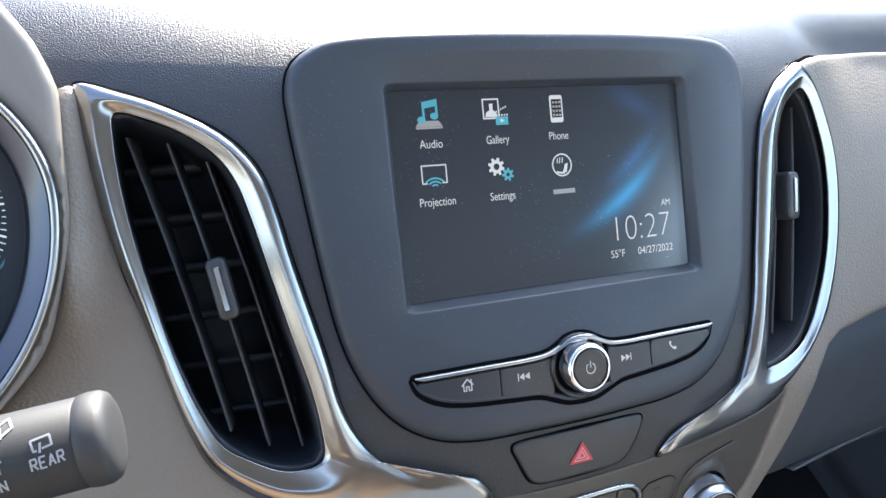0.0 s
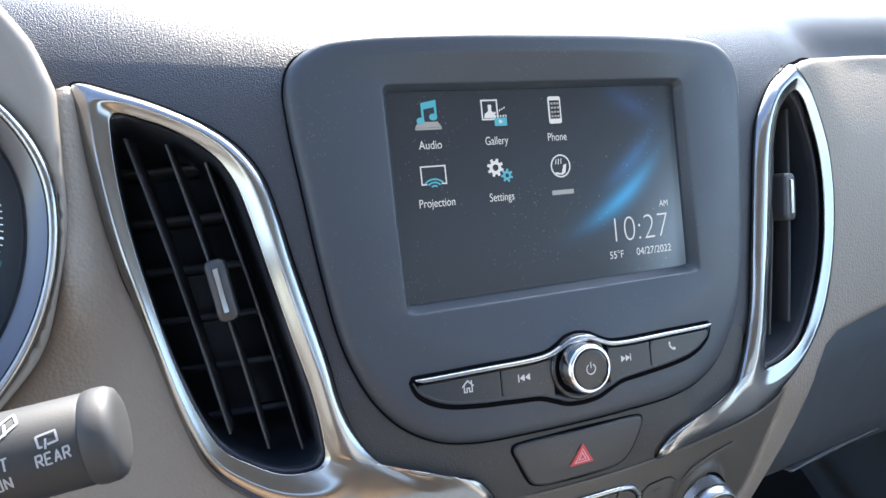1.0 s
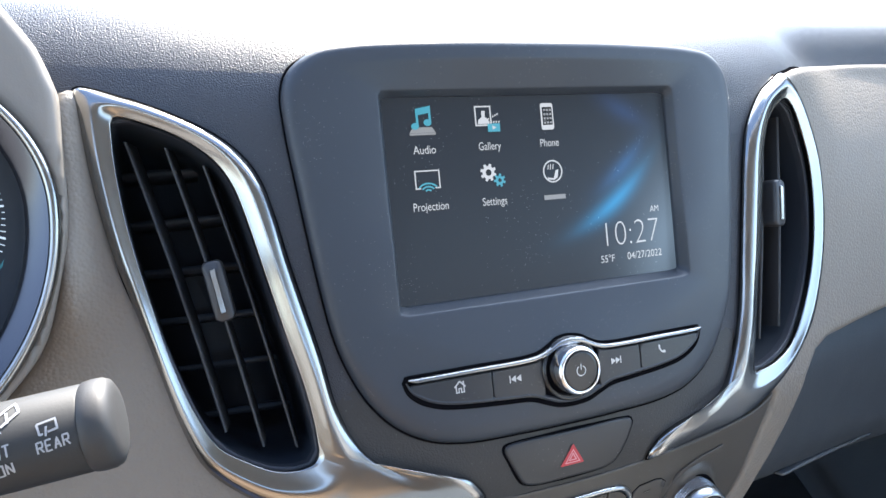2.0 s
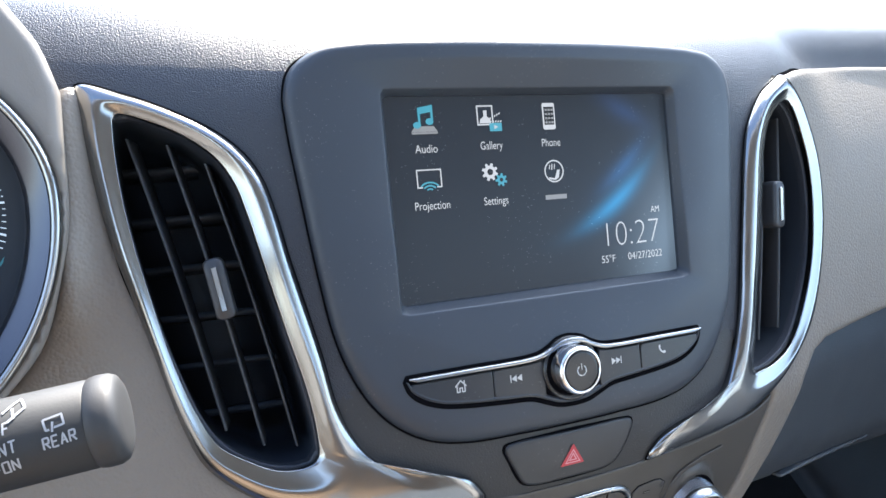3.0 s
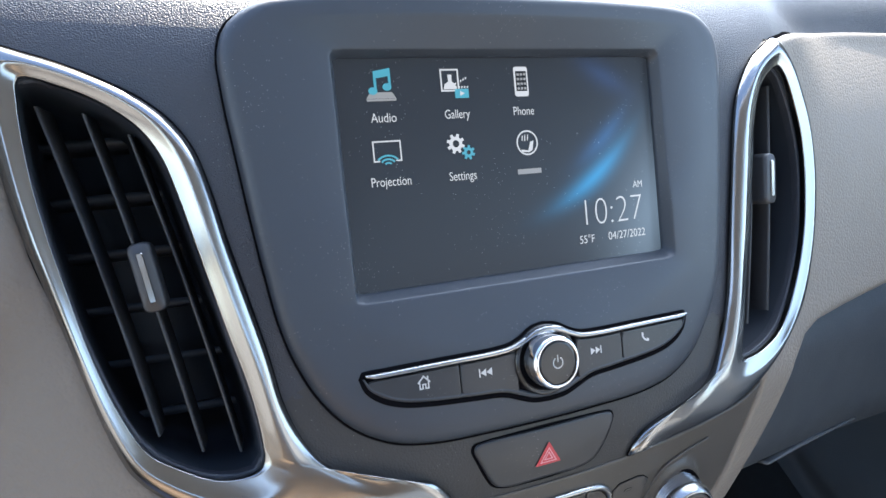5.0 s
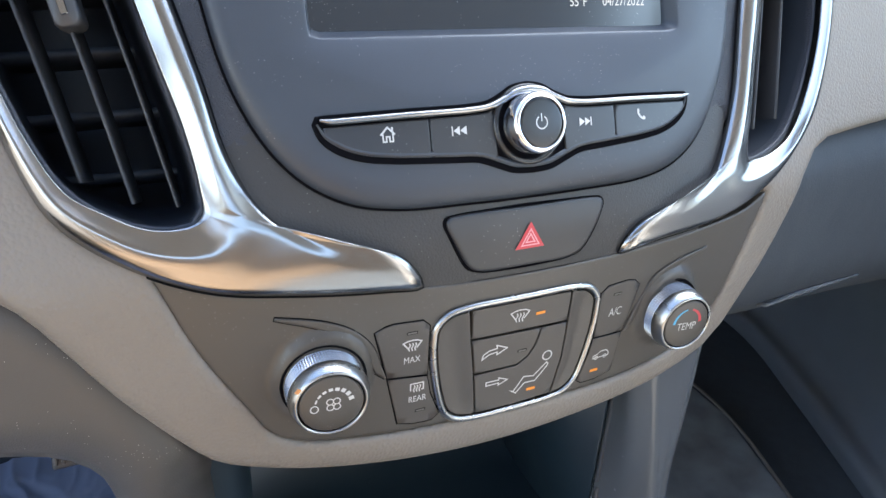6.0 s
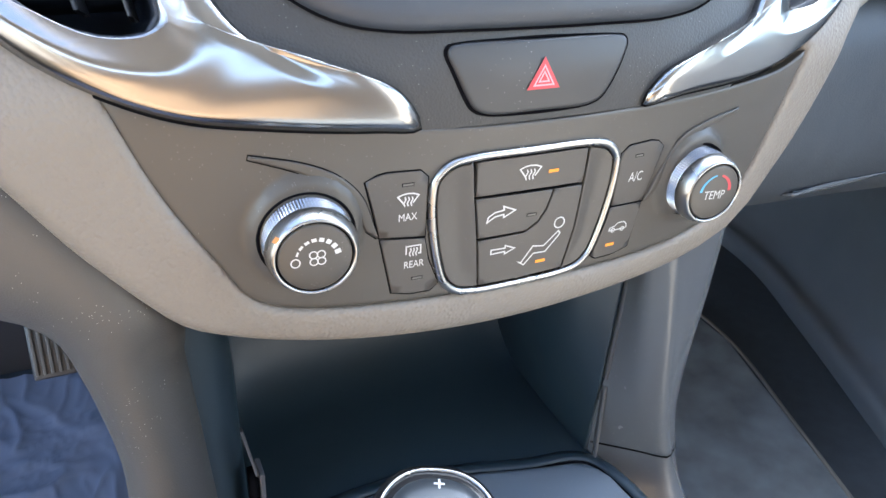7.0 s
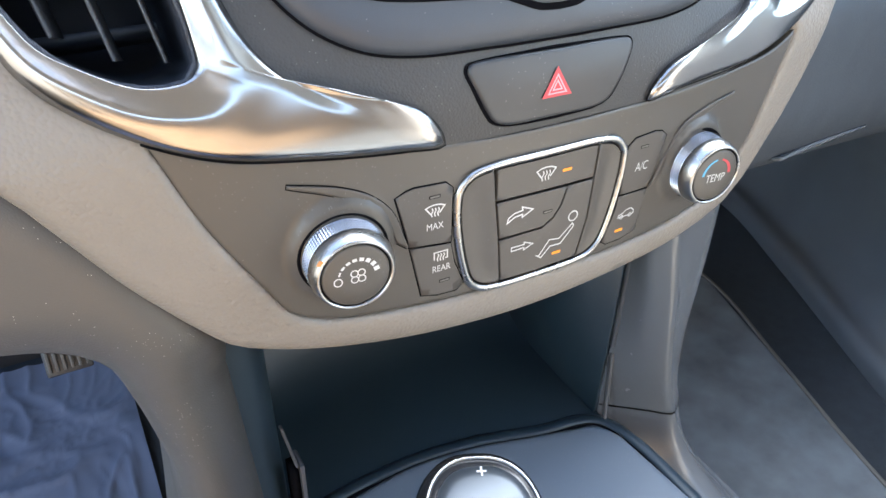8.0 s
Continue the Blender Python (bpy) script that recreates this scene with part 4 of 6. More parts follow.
    edge = [[on(a.x + (a - mid).normalized().x * 0.0008, a.y + (a - mid).normalized().y * 0.0008, 0.0009) for a in o], [on(a.x, a.y, 0.0009) for a in o]]
    b_ = loft(edge)
    bmesh.ops.recalc_face_normals(b_, faces=b_.faces)
    part("joint", b_, M_GAP, vent)
    # the duct narrows towards its dark end
    duct = []
    for w, k in ((0.0005, 1.0), (-0.010, 0.985), (-0.030, 0.96), (-0.062, 0.92)):
        duct.append([on(mid.x + (q.x - mid.x) * k, mid.y + (q.y - mid.y) * k, w) for q in i_])
    part("duct", loft(duct, True, True), M_INNER, vent)
    for (u0, v0), (u1, v1) in slats:
        n = 20
        b_ = bmesh.new()
        rings = []
        for j in range(n + 1):
            t = j / n
            bow = 0.0012 * math.sin(math.pi * t)
            u, v = u0 + (u1 - u0) * t + bow, v0 + (v1 - v0) * t
            m_ = seat_at(u, v, -0.0085)
            rings.append([m_ @ Vector(c) for c in ((-0.0007, 0, 0.0), (-0.0004, 0, 0.0012), (0.0004, 0, 0.0012), (0.0007, 0, 0.0), (0.0010, 0, -0.016), (-0.0010, 0, -0.016))])
        b_.free()
        b_ = loft(rings)
        bmesh.ops.recalc_face_normals(b_, faces=b_.faces)
        part("vane", b_, M_VANE, vent)
    vs = [q[1] for q in inner_pts]
    lo, hi = min(vs), max(vs)
    poly = np.array(inner_pts, float)
    for j in range(6):
        v = lo + (hi - lo) * (j + 0.8) / 6.6
        xs = [x for x in np.arange(-0.21, 0.22, 0.0005) if inside(poly, np.array([[x, v]]))[0]]
        if len(xs) < 10:
            continue
        rings = []
        for t in range(9):
            u = xs[0] + (xs[-1] - xs[0]) * t / 8
            m_ = seat_at(u, v, -0.044)
            rings.append([m_ @ Vector(c) for c in ((0, 0.0016, 0.002), (0, -0.0016, 0.002), (0, -0.004, -0.014), (0, -0.001, -0.014))])
        b_ = loft(rings)
        bmesh.ops.recalc_face_normals(b_, faces=b_.faces)
        part("cross_vane", b_, M_INNER, vent)
    (tu, tv), (bu, bv_), wide = tab
    m_ = seat_at((tu + bu) / 2, (tv + bv_) / 2, -0.002)
    length = math.hypot(tu - bu, tv - bv_)
    m_ = m_ @ Matrix.Rotation(-math.atan2(tu - bu, tv - bv_), 4, "Z")
    body = round_rect(-wide / 2, wide / 2, -length / 2, length / 2, wide * 0.32, 8)
    rings = []
    for w, k in ((-0.010, 0.94), (-0.004, 1.0), (0.0010, 1.0), (0.0028, 0.94), (0.0034, 0.80)):
        rings.append([m_ @ Vector((q.x * k if k == 1 else q.x - math.copysign(wide / 2 * (1 - k), q.x), q.y - math.copysign(wide / 2 * (1 - k), q.y), w)) for q in body])
    slider = part("slider", loft(rings, True, True), M_VANE, vent, "black slider with a chrome insert")
    ins = round_rect(-wide * 0.14, wide * 0.14, -length * 0.36, length * 0.36, wide * 0.06, 5)
    rings = [[m_ @ Vector((q.x, q.y, 0.0030)) for q in ins], [m_ @ Vector((q.x, q.y, 0.0040)) for q in ins], [m_ @ Vector((q.x * 0.82, q.y * 0.97, 0.0043)) for q in ins]]
    part("insert", loft(rings, True, True), M_CHROME, slider, "chrome insert", smooth=False)
    return vent


# driver's side; points run from the upper outer corner over the top, down the inner side, out along the tail and back
L_OUT = [(-0.1965, 0.0540), (-0.1790, 0.0494), (-0.1618, 0.0417), (-0.1466, 0.0326), (-0.1369, 0.0233), (-0.1308, 0.0129), (-0.1268, -0.0020), (-0.1234, -0.0200), (-0.1203, -0.0341), (-0.1136, -0.0636),
         (-0.1100, -0.0830), (-0.1048, -0.0975), (-0.0985, -0.1075), (-0.0895, -0.1150), (-0.0810, -0.1195), (-0.0640, -0.1240), (-0.0540, -0.1268), (-0.0448, -0.1403),
         (-0.0600, -0.1400), (-0.0920, -0.1362), (-0.1180, -0.1312), (-0.1380, -0.1225), (-0.1540, -0.1115), (-0.1640, -0.1005), (-0.1700, -0.0860), (-0.1790, -0.0510), (-0.1843, -0.0302), (-0.1894, -0.0100), (-0.1944, 0.0195), (-0.1965, 0.0400)]
L_IN = [(-0.1835, 0.0415), (-0.1712, 0.0380), (-0.1582, 0.0310), (-0.1478, 0.0217), (-0.1419, 0.0113), (-0.1383, -0.0015), (-0.1352, -0.0155), (-0.1327, -0.0272), (-0.1274, -0.0512), (-0.1215, -0.0768),
        (-0.1192, -0.0955), (-0.1195, -0.1035), (-0.1225, -0.1068), (-0.1351, -0.1071), (-0.1489, -0.1000), (-0.1579, -0.0930), (-0.1656, -0.0775), (-0.1724, -0.0551), (-0.1769, -0.0336), (-0.1812, -0.0110), (-0.1838, 0.0089), (-0.1848, 0.0330)]
L_COUNT = [30, 44, 24, 24, 24, 26, 50]
air_vent(L_OUT, [0, 3, 10, 17, 20, 22, 24], L_IN, [0, 3, 10, 11, 12, 13, 15], L_COUNT,
         [((-0.1800, 0.0335), (-0.1535, -0.0900)), ((-0.1650, 0.0300), (-0.1390, -0.0985)), ((-0.1510, 0.0215), (-0.1255, -0.1010))],
         ((-0.1530, -0.0178), (-0.1490, -0.0430), 0.0082), False, "black-vaned air vent in a satin chrome frame")

R_OUT = [(0.1740, 0.0570), (0.1640, 0.0525), (0.1506, 0.0443), (0.1369, 0.0264), (0.1321, 0.0109), (0.1275, -0.0154), (0.1226, -0.0446), (0.1162, -0.0787),
         (0.1082, -0.1002), (0.0991, -0.1139), (0.0835, -0.1212), (0.0640, -0.1256), (0.0535, -0.1305), (0.0465, -0.1405),
         (0.0679, -0.1385), (0.1044, -0.1345), (0.1296, -0.1270), (0.1479, -0.1190), (0.1652, -0.1071), (0.1847, -0.0896), (0.1975, -0.0660), (0.2060, -0.0400), (0.2090, -0.0180), (0.2068, 0.0090), (0.2006, 0.0258), (0.1863, 0.0490)]
R_IN = [(0.1733, 0.0417), (0.1650, 0.0390), (0.1545, 0.0299), (0.1464, 0.0104), (0.1415, -0.0164), (0.1359, -0.0461), (0.1314, -0.0630), (0.1263, -0.0892),
        (0.1232, -0.1030), (0.1240, -0.1085), (0.1300, -0.1088), (0.1436, -0.1065), (0.1601, -0.0986), (0.1759, -0.0786), (0.1886, -0.0520), (0.1945, -0.0200), (0.1940, 0.0000), (0.1889, 0.0183), (0.1800, 0.0370)]
air_vent(R_OUT, [0, 2, 7, 13, 15, 18, 20], R_IN, [0, 2, 7, 9, 10, 12, 14], L_COUNT,
         [((0.1640, 0.0300), (0.1440, -0.0950)), ((0.1800, 0.0330), (0.1640, -0.0910))],
         ((0.1640, -0.0046), (0.1615, -0.0316), 0.0100), True, "black-vaned air vent in a satin chrome frame")

# ---------------------------------------------------------------- hazard switch
HAZ = [(0.0, -0.1150), (0.030, -0.1150), (0.0345, -0.1158), (0.0355, -0.1180), (0.0335, -0.1230), (0.0285, -0.1325), (0.0255, -0.1362), (0.0200, -0.1382), (0.0, -0.1386)]
hazard = thing("hazard_switch", "charcoal hazard warning switch with red triangle", "switch", on(0, -0.127, 0))
haz_line = spline(HAZ, 60)
full = joined(haz_line, [Vector((-q.x, q.y)) for q in reversed(haz_line)])
part("joint", plate([q + (q - Vector((0, -0.127))).normalized() * 0.0012 for q in full], on, 0.0004, 0.001, 0.0002, 0.004), M_GAP, hazard)
button = part("push_plate", plate(full, on, 0.0016, 0.003, 0.0010, 0.003, rise=lambda u, v, d: 0.0003 * smooth01(0, 0.012, d)), M_SWITCH, hazard)
m = seat_at(-0.0006, -0.1272, 0.0021)
glyph("warning_triangle", [("fill", [(0, 6.4), (6.6, -4.4), (-6.6, -4.4)])], m, M_RED, button)
for k in (0.72, 0.36):
    glyph("triangle_line", [("line", [(0, 5.6 * k - 0.6), (5.4 * k, -3.4 * k - 0.6), (-5.4 * k, -3.4 * k - 0.6)], 0.55, 1)], m @ Matrix.Translation((0, 0, 0.0002)), M_PALE, button)
part("stack_panel", plate(joined(spline([(-0.112, -0.083), (-0.05, -0.060), (0.05, -0.060), (0.112, -0.083)], 20), spline([(0.112, -0.09), (0.095, -0.1385), (0.05, -0.1412), (0.0, -0.1420), (-0.05, -0.1412), (-0.095, -0.1385), (-0.112, -0.09)], 60)),
                          on, 0.0, 0.002, 0.0003, 0.006), M_PAD, dash, "charcoal grained panel round the hazard switch")

# ---------------------------------------------------------------- climate control panel
climate = thing("climate_panel", "grey-brown climate control panel with two knobs", "climate control", on(0, -0.17, 0))
face_top = spline([(0.145, -0.125), (0.128, -0.1322), (0.098, -0.1371), (0.066, -0.1401), (0.030, -0.1418), (0.0, -0.1421), (-0.030, -0.1415), (-0.060, -0.1393), (-0.092, -0.1358), (-0.118, -0.1312), (-0.137, -0.122)], 70)
face_outline = joined(face_top, spline(shifted(FACE_LEFT, -0.001, 0.0), 50), spline(FACE_RIGHT, 50))
KNOBS = ((-0.0830, -0.1700), (0.0835, -0.1728))


def mound(u, v, d):
    """The face swells up to a collar round each of the two knobs."""
    out = 0.0
    for ku, kv in KNOBS:
        rr = math.hypot(u - ku, v - kv)
        if rr < 0.022:
            out += 0.0032 * (1 - smooth01(0.0162, 0.0200, rr))
    return out


RING = [(0.0, -0.1515), (0.026, -0.1518), (0.0340, -0.1535), (0.0392, -0.1585), (0.0402, -0.1650), (0.0395, -0.1760), (0.0365, -0.1910), (0.0335, -0.1990), (0.0280, -0.2040), (0.0190, -0.2058), (0.0, -0.2062)]
ring_line = spline(RING, 60)
ring_full = joined(ring_line, [Vector((-q.x, q.y)) for q in reversed(ring_line)])


rows = []
for d, w in ((-0.0009, -0.001), (-0.0006, 0.0012), (0.0, 0.0022), (0.0009, 0.0027), (0.0018, 0.0024), (0.0023, 0.0014), (0.0025, -0.001)):
    rows.append([on(q.x, q.y, w) for q in inset(ring_full, d)])
bm = loft(rows)
bmesh.ops.recalc_face_normals(bm, faces=bm.faces)
part("chrome_ring", bm, M_RIM, climate, "satin chrome ring round the airflow keys")
part("faceplate", plate(face_outline, on, 0.0004, 0.004, 0.0012, 0.0022, rise=mound, holes=[inset(ring_full, 0.0012)]), M_FACE, climate)
part("key_well", plate(inset(ring_full, 0.0010), on, -0.0022, 0.001, 0.0002, 0.004), M_GAP, climate)
keys_outline = inset(ring_full, 0.0029)


def cut_key(poly):
    """The part of the ring's inside that lies in a convex piece."""
    out = [Vector(q) for q in keys_outline]
    pl = [Vector(q) for q in poly]
    if area2(pl) < 0:
        pl.reverse()
    for a, b in zip(pl, pl[1:] + pl[:1]):
        nx = Vector((-(b - a).y, (b - a).x)).normalized()
        res = []
        for p_, q_ in zip(out, out[1:] + out[:1]):
            dp, dq = (p_ - a).dot(nx), (q_ - a).dot(nx)
            if dp >= 0:
                res.append(p_)
            if dp * dq < 0:
                res.append(p_.lerp(q_, dp / (dp - dq)))
        out = res
    return joined(out)


KEY_SHAPES = {
    "defrost_key": [(-0.0235, -0.14), (0.0242, -0.14), (0.0238, -0.1676), (-0.0222, -0.1670)],
    "vent_key": [(-0.0220, -0.1680), (0.0106, -0.1686), (0.0083, -0.1760), (0.0053, -0.1805), (0.0003, -0.1835), (-0.0197, -0.1835)],
}
made = {}
for name, poly in KEY_SHAPES.items():
    line = cut_key(poly) if name != "vent_key" else [Vector(q) for q in poly]
    made[name] = part(name, plate(line, on, 0.0013, 0.003, 0.0003, 0.003), M_BUTTON, climate)
left_edge = [Vector(q) for q in ((-0.0245, -0.1536), (-0.0229, -0.1676), (-0.0205, -0.1838), (-0.0184, -0.2030))]
right_edge = [Vector(q) for q in ((0.0251, -0.1540), (0.0248, -0.1680), (0.0241, -0.1858), (0.0206, -0.2034))]


def edge_x(edge, y):
    for a, b in zip(edge, edge[1:]):
        if b.y <= y <= a.y:
            return a.x + (b.x - a.x) * (a.y - y) / (a.y - b.y)
    return edge[0].x if y > edge[0].y else edge[-1].x


def blank(edge, side):
    """The fixed cheek beside the airflow keys, dished towards its middle."""
    rim = [q for q in keys_outline if (q.x - edge_x(edge, q.y)) * side > 0.0004]
    cut = next((i for i in range(len(rim)) if (rim[i] - rim[i - 1]).length > 0.006), 0)
    rim = rim[cut:] + rim[:cut]
    back = list(edge) if (rim[-1] - edge[0]).length < (rim[-1] - edge[-1]).length else list(reversed(edge))
    return plate(joined(rim, back), on, 0.0012, 0.003, 0.0003, 0.003, rise=lambda u, v, d: -0.0012 * smooth01(0.0, 0.007, d))


part("cheek", blank(left_edge, -1), M_BUTTON, climate)
part("cheek", blank(right_edge, 1), M_BUTTON, climate)
fl = [Vector(q) for q in ((0.0003, -0.1843), (0.0056, -0.1812), (0.0090, -0.1765), (0.0115, -0.1686), (0.0240, -0.1686), (0.0233, -0.1858), (0.0198, -0.2026), (0.0, -0.2033), (-0.0176, -0.2029), (-0.0197, -0.1845))]
made["feet_key"] = part("feet_key", plate(fl, on, 0.0013, 0.003, 0.0003, 0.003), M_BUTTON, climate)


def side_key(name, pts):
    line = joined(pts)
    part("joint", plate(inset(line, -0.0006), on, 0.0006, 0.0005, 0.0001, 0.006), M_GAP, climate)
    return part(name, plate(line, on, 0.0011, 0.002, 0.0003, 0.004), M_BUTTON, climate)


made["max"] = side_key("front_defrost_key", [(-0.0632, -0.1562), (-0.0590, -0.1546), (-0.0560, -0.1541), (-0.0440, -0.1546), (-0.0412, -0.1570), (-0.0412, -0.1786), (-0.0580, -0.1768)])
made["rear"] = side_key("rear_defrost_key", [(-0.0578, -0.1777), (-0.0412, -0.1795), (-0.0395, -0.1880), (-0.0350, -0.1985), (-0.0380, -0.2008), (-0.0460, -0.2006), (-0.0530, -0.1990)])
made["ac"] = side_key("cooling_key", [(0.0632, -0.1582), (0.0600, -0.1560), (0.0560, -0.1553), (0.0450, -0.1562), (0.0415, -0.1590), (0.0412, -0.1800), (0.0575, -0.1800)])
made["rec"] = side_key("recirculation_key", [(0.0573, -0.1808), (0.0410, -0.1808), (0.0395, -0.1880), (0.0352, -0.2008), (0.0380, -0.2022), (0.0460, -0.2020), (0.0545, -0.2000)])

# printed signs


def screen_sign(name, u, v, k, parent, mat_=M_WHITE, w=0.0015, rect=False):
    """Heated-window sign: a curved or square pane with three rising waves."""
    m_ = seat_at(u, v, w)
    if rect:
        pane = ("line", [(-2.8 * k, -1.2 * k), (-2.8 * k, 2.2 * k), (2.8 * k, 2.2 * k), (2.8 * k, -1.2 * k), (1.8 * k, -1.2 * k)], 0.55)
    else:
        pane = ("line", [(-1.6 * k, -0.9 * k), (-3.6 * k, 1.7 * k), (-1.9 * k, 2.4 * k), (0, 2.6 * k), (1.9 * k, 2.4 * k), (3.6 * k, 1.7 * k), (1.6 * k, -0.9 * k)], 0.55)
    waves = [("line", [(x * k, 1.4 * k), (x * k + 0.35 * k, 0.5 * k), (x * k - 0.35 * k, -0.8 * k), (x * k, -2.0 * k)], 0.5) for x in (-1.2, 0.0, 1.2)]
    return glyph(name, [pane] + waves, m_, mat_, parent)


def lamp_mark(u, v, parent, lit, w=0.0015, turn=0.0):
    m_ = seat_at(u, v, w) @ Matrix.Rotation(turn, 4, "Z")
    glyph("indicator_frame", [("fill", [(-2.2, -0.65), (2.2, -0.65), (2.2, 0.65), (-2.2, 0.65)])], m_, M_GAP if not lit else M_LED, parent)
    if not lit:
        glyph("indicator", [("fill", [(-1.9, -0.4), (1.9, -0.4), (1.9, 0.4), (-1.9, 0.4)])], m_ @ Matrix.Translation((0, 0, 0.0001)), M_LEDOFF, parent)


screen_sign("pane_sign", -0.0482, -0.1645, 1.06, made["max"], w=0.0012)
words("MAX", 0.0041, seat_at(-0.0482, -0.1705, 0.0012), M_WHITE, made["max"], "lettering", 0.80)
lamp_mark(-0.0485, -0.1588, made["max"], False, 0.0012)
screen_sign("pane_sign", -0.0455, -0.1836, 0.98, made["rear"], rect=True, w=0.0012)
words("REAR", 0.0041, seat_at(-0.0452, -0.1888, 0.0012), M_WHITE, made["rear"], "lettering", 0.80)
lamp_mark(-0.0437, -0.1945, made["rear"], False, 0.0012)
screen_sign("pane_sign", -0.0010, -0.1610, 1.24, made["defrost_key"])
lamp_mark(0.0092, -0.1612, made["defrost_key"], True)
ARROW = [(-5.4, -2.6), (-5.0, -0.6), (-2.6, 0.8), (0.8, 1.2), (0.5, 2.6), (5.2, 0.6), (0.9, -1.6), (0.8, -0.4), (-2.4, -0.8)]
glyph("air_sign", [("line", [(1.1 * x, 1.1 * y) for x, y in ARROW], 0.6, 1)], seat_at(-0.0112, -0.1748, 0.0015), M_WHITE, made["vent_key"])
lamp_mark(0.0020, -0.1772, made["vent_key"], False)
glyph("air_sign", [("line", [(x * 0.97, -y * 0.76) for x, y in [(-5.4, -1.2), (-5.4, 1.2), (0.8, 1.0), (0.8, 2.4), (5.2, 0.0), (0.8, -2.4), (0.8, -1.0)]], 0.55, 1)], seat_at(-0.0088, -0.1898, 0.0015), M_WHITE, made["feet_key"])
glyph("seat_sign", [("line", [tuple(q) for q in ring_pts(11.5, 1.8, 2.25, 2.25, 22)], 0.6, 1),
                    ("line", [(-5.6, -12.6), (-4.0, -13.2), (0.6, -6.6), (5.6, -7.4), (11.6, -1.8), (12.5, -2.8), (11.9, -4.0), (6.6, -10.2), (1.3, -10.0), (-2.7, -14.4)], 0.6, 1)],
      seat_at(0.0040, -0.1843, 0.0015), M_WHITE, made["feet_key"])
lamp_mark(0.0090, -0.1976, made["feet_key"], True)
words("A/C", 0.0058, seat_at(0.0508, -0.1692, 0.0012), M_WHITE, made["ac"], "lettering", 0.76)
lamp_mark(0.0505, -0.1605, made["ac"], False, 0.0012)
glyph("car_sign", [("line", [(-4.6, -1.2), (-4.4, 0.0), (-2.2, 0.5), (-0.6, 1.9), (2.6, 2.0), (4.2, 0.6), (4.4, -0.8), (3.6, -1.2)], 0.5, 1),
                   ("line", [tuple(q) for q in ring_pts(-2.6, -1.2, 0.9, 0.9, 14)], 0.4, 1), ("line", [tuple(q) for q in ring_pts(2.4, -1.2, 0.9, 0.9, 14)], 0.4, 1)], seat_at(0.0468, -0.1898, 0.0012), M_WHITE, made["rec"])
lamp_mark(0.0440, -0.1972, made["rec"], True, 0.0012)


def swoosh(pts, wide, flip):
    line = spline(pts, 40)
    up, down = [], []
    for i, q in enumerate(line):
        t = (line[min(i + 1, 40)] - line[max(i - 1, 0)]).normalized()
        k = wide * min(1.0, 0.35 + i / 20) * min(1.0, (40 - i) / 4 + 0.2)
        nrm = Vector((-t.y, t.x)) * (1 if flip else -1)
        up.append(q)
        down.append(q + nrm * k)
    return joined(up, list(reversed(down)))


line = swoosh([(-0.0997, -0.1432), (-0.0825, -0.1478), (-0.0718, -0.1532), (-0.0642, -0.1612), (-0.0602, -0.1719), (-0.0585, -0.1764)], 0.0034, False)
part("joint", plate(inset(line, -0.0004), on, 0.0006, 0.0005, 0.0001, 0.006), M_GAP, climate)
part("ridge", plate(line, on, 0.0016, 0.002, 0.0006, 0.004), M_FACE, climate, "raised sweep beside the knob")
line = swoosh([(0.1041, -0.1466), (0.0843, -0.1506), (0.0714, -0.1561), (0.0640, -0.1680), (0.0582, -0.1804)], 0.0034, True)
part("ridge", plate(line, on, 0.0016, 0.002, 0.0006, 0.004), M_FACE, climate, "raised sweep beside the knob")


def knurled(m_, r, h0, h1, n=176, rows__=20):
    """A grip cut with small pyramids."""
    rings = []
    for j in range(rows__ + 1):
        h = h0 + (h1 - h0) * j / rows__
        ring = []
        for i in range(n):
            rr = r + (0.00052 if i % 2 and j % 2 else 0.0)
            ring.append(m_ @ Vector((rr * math.cos(2 * math.pi * i / n), rr * math.sin(2 * math.pi * i / n), h)))
        rings.append(ring)
    return loft(rings)


def climate_knob(u, v, name, label, turn=0.0):
    m_ = seat_at(u, v, -0.0026) @ Matrix.Rotation(radians(turn), 4, "Y")
    k = part(name, knurled(m_, 0.0146, -0.001, 0.0126), M_KNURL, climate, label, smooth=False)
    part("foot", turned([(0.0166, 0.0010), (0.0164, 0.0058), (0.0158, 0.0060), (0.0146, 0.0052)], m_, 64, False), M_GAP, k)
    part("rim", turned([(0.0143, 0.0124), (0.0143, 0.0130), (0.0149, 0.0133), (0.0151, 0.0137), (0.0150, 0.0148), (0.0146, 0.0165), (0.0138, 0.0186), (0.0132, 0.0194), (0.0127, 0.0194), (0.0124, 0.0190), (0.0123, 0.0184)], m_, 72, False), M_RIM, k, "polished chrome rim")
    part("groove", turned([(0.0124, 0.0184), (0.0118, 0.0183)], m_, 64, False), M_GAP, k)
    part("cap", turned([(0.0119, 0.0180), (0.0117, 0.0189), (0.0111, 0.0192), (0.0050, 0.0192)], m_, 64), M_FACE, k, "grey-brown cap")
    return k, m_ @ Matrix.Translation((0, 0, 0.0192)) @ Matrix.Diagonal((0.93, 0.93, 1, 1))


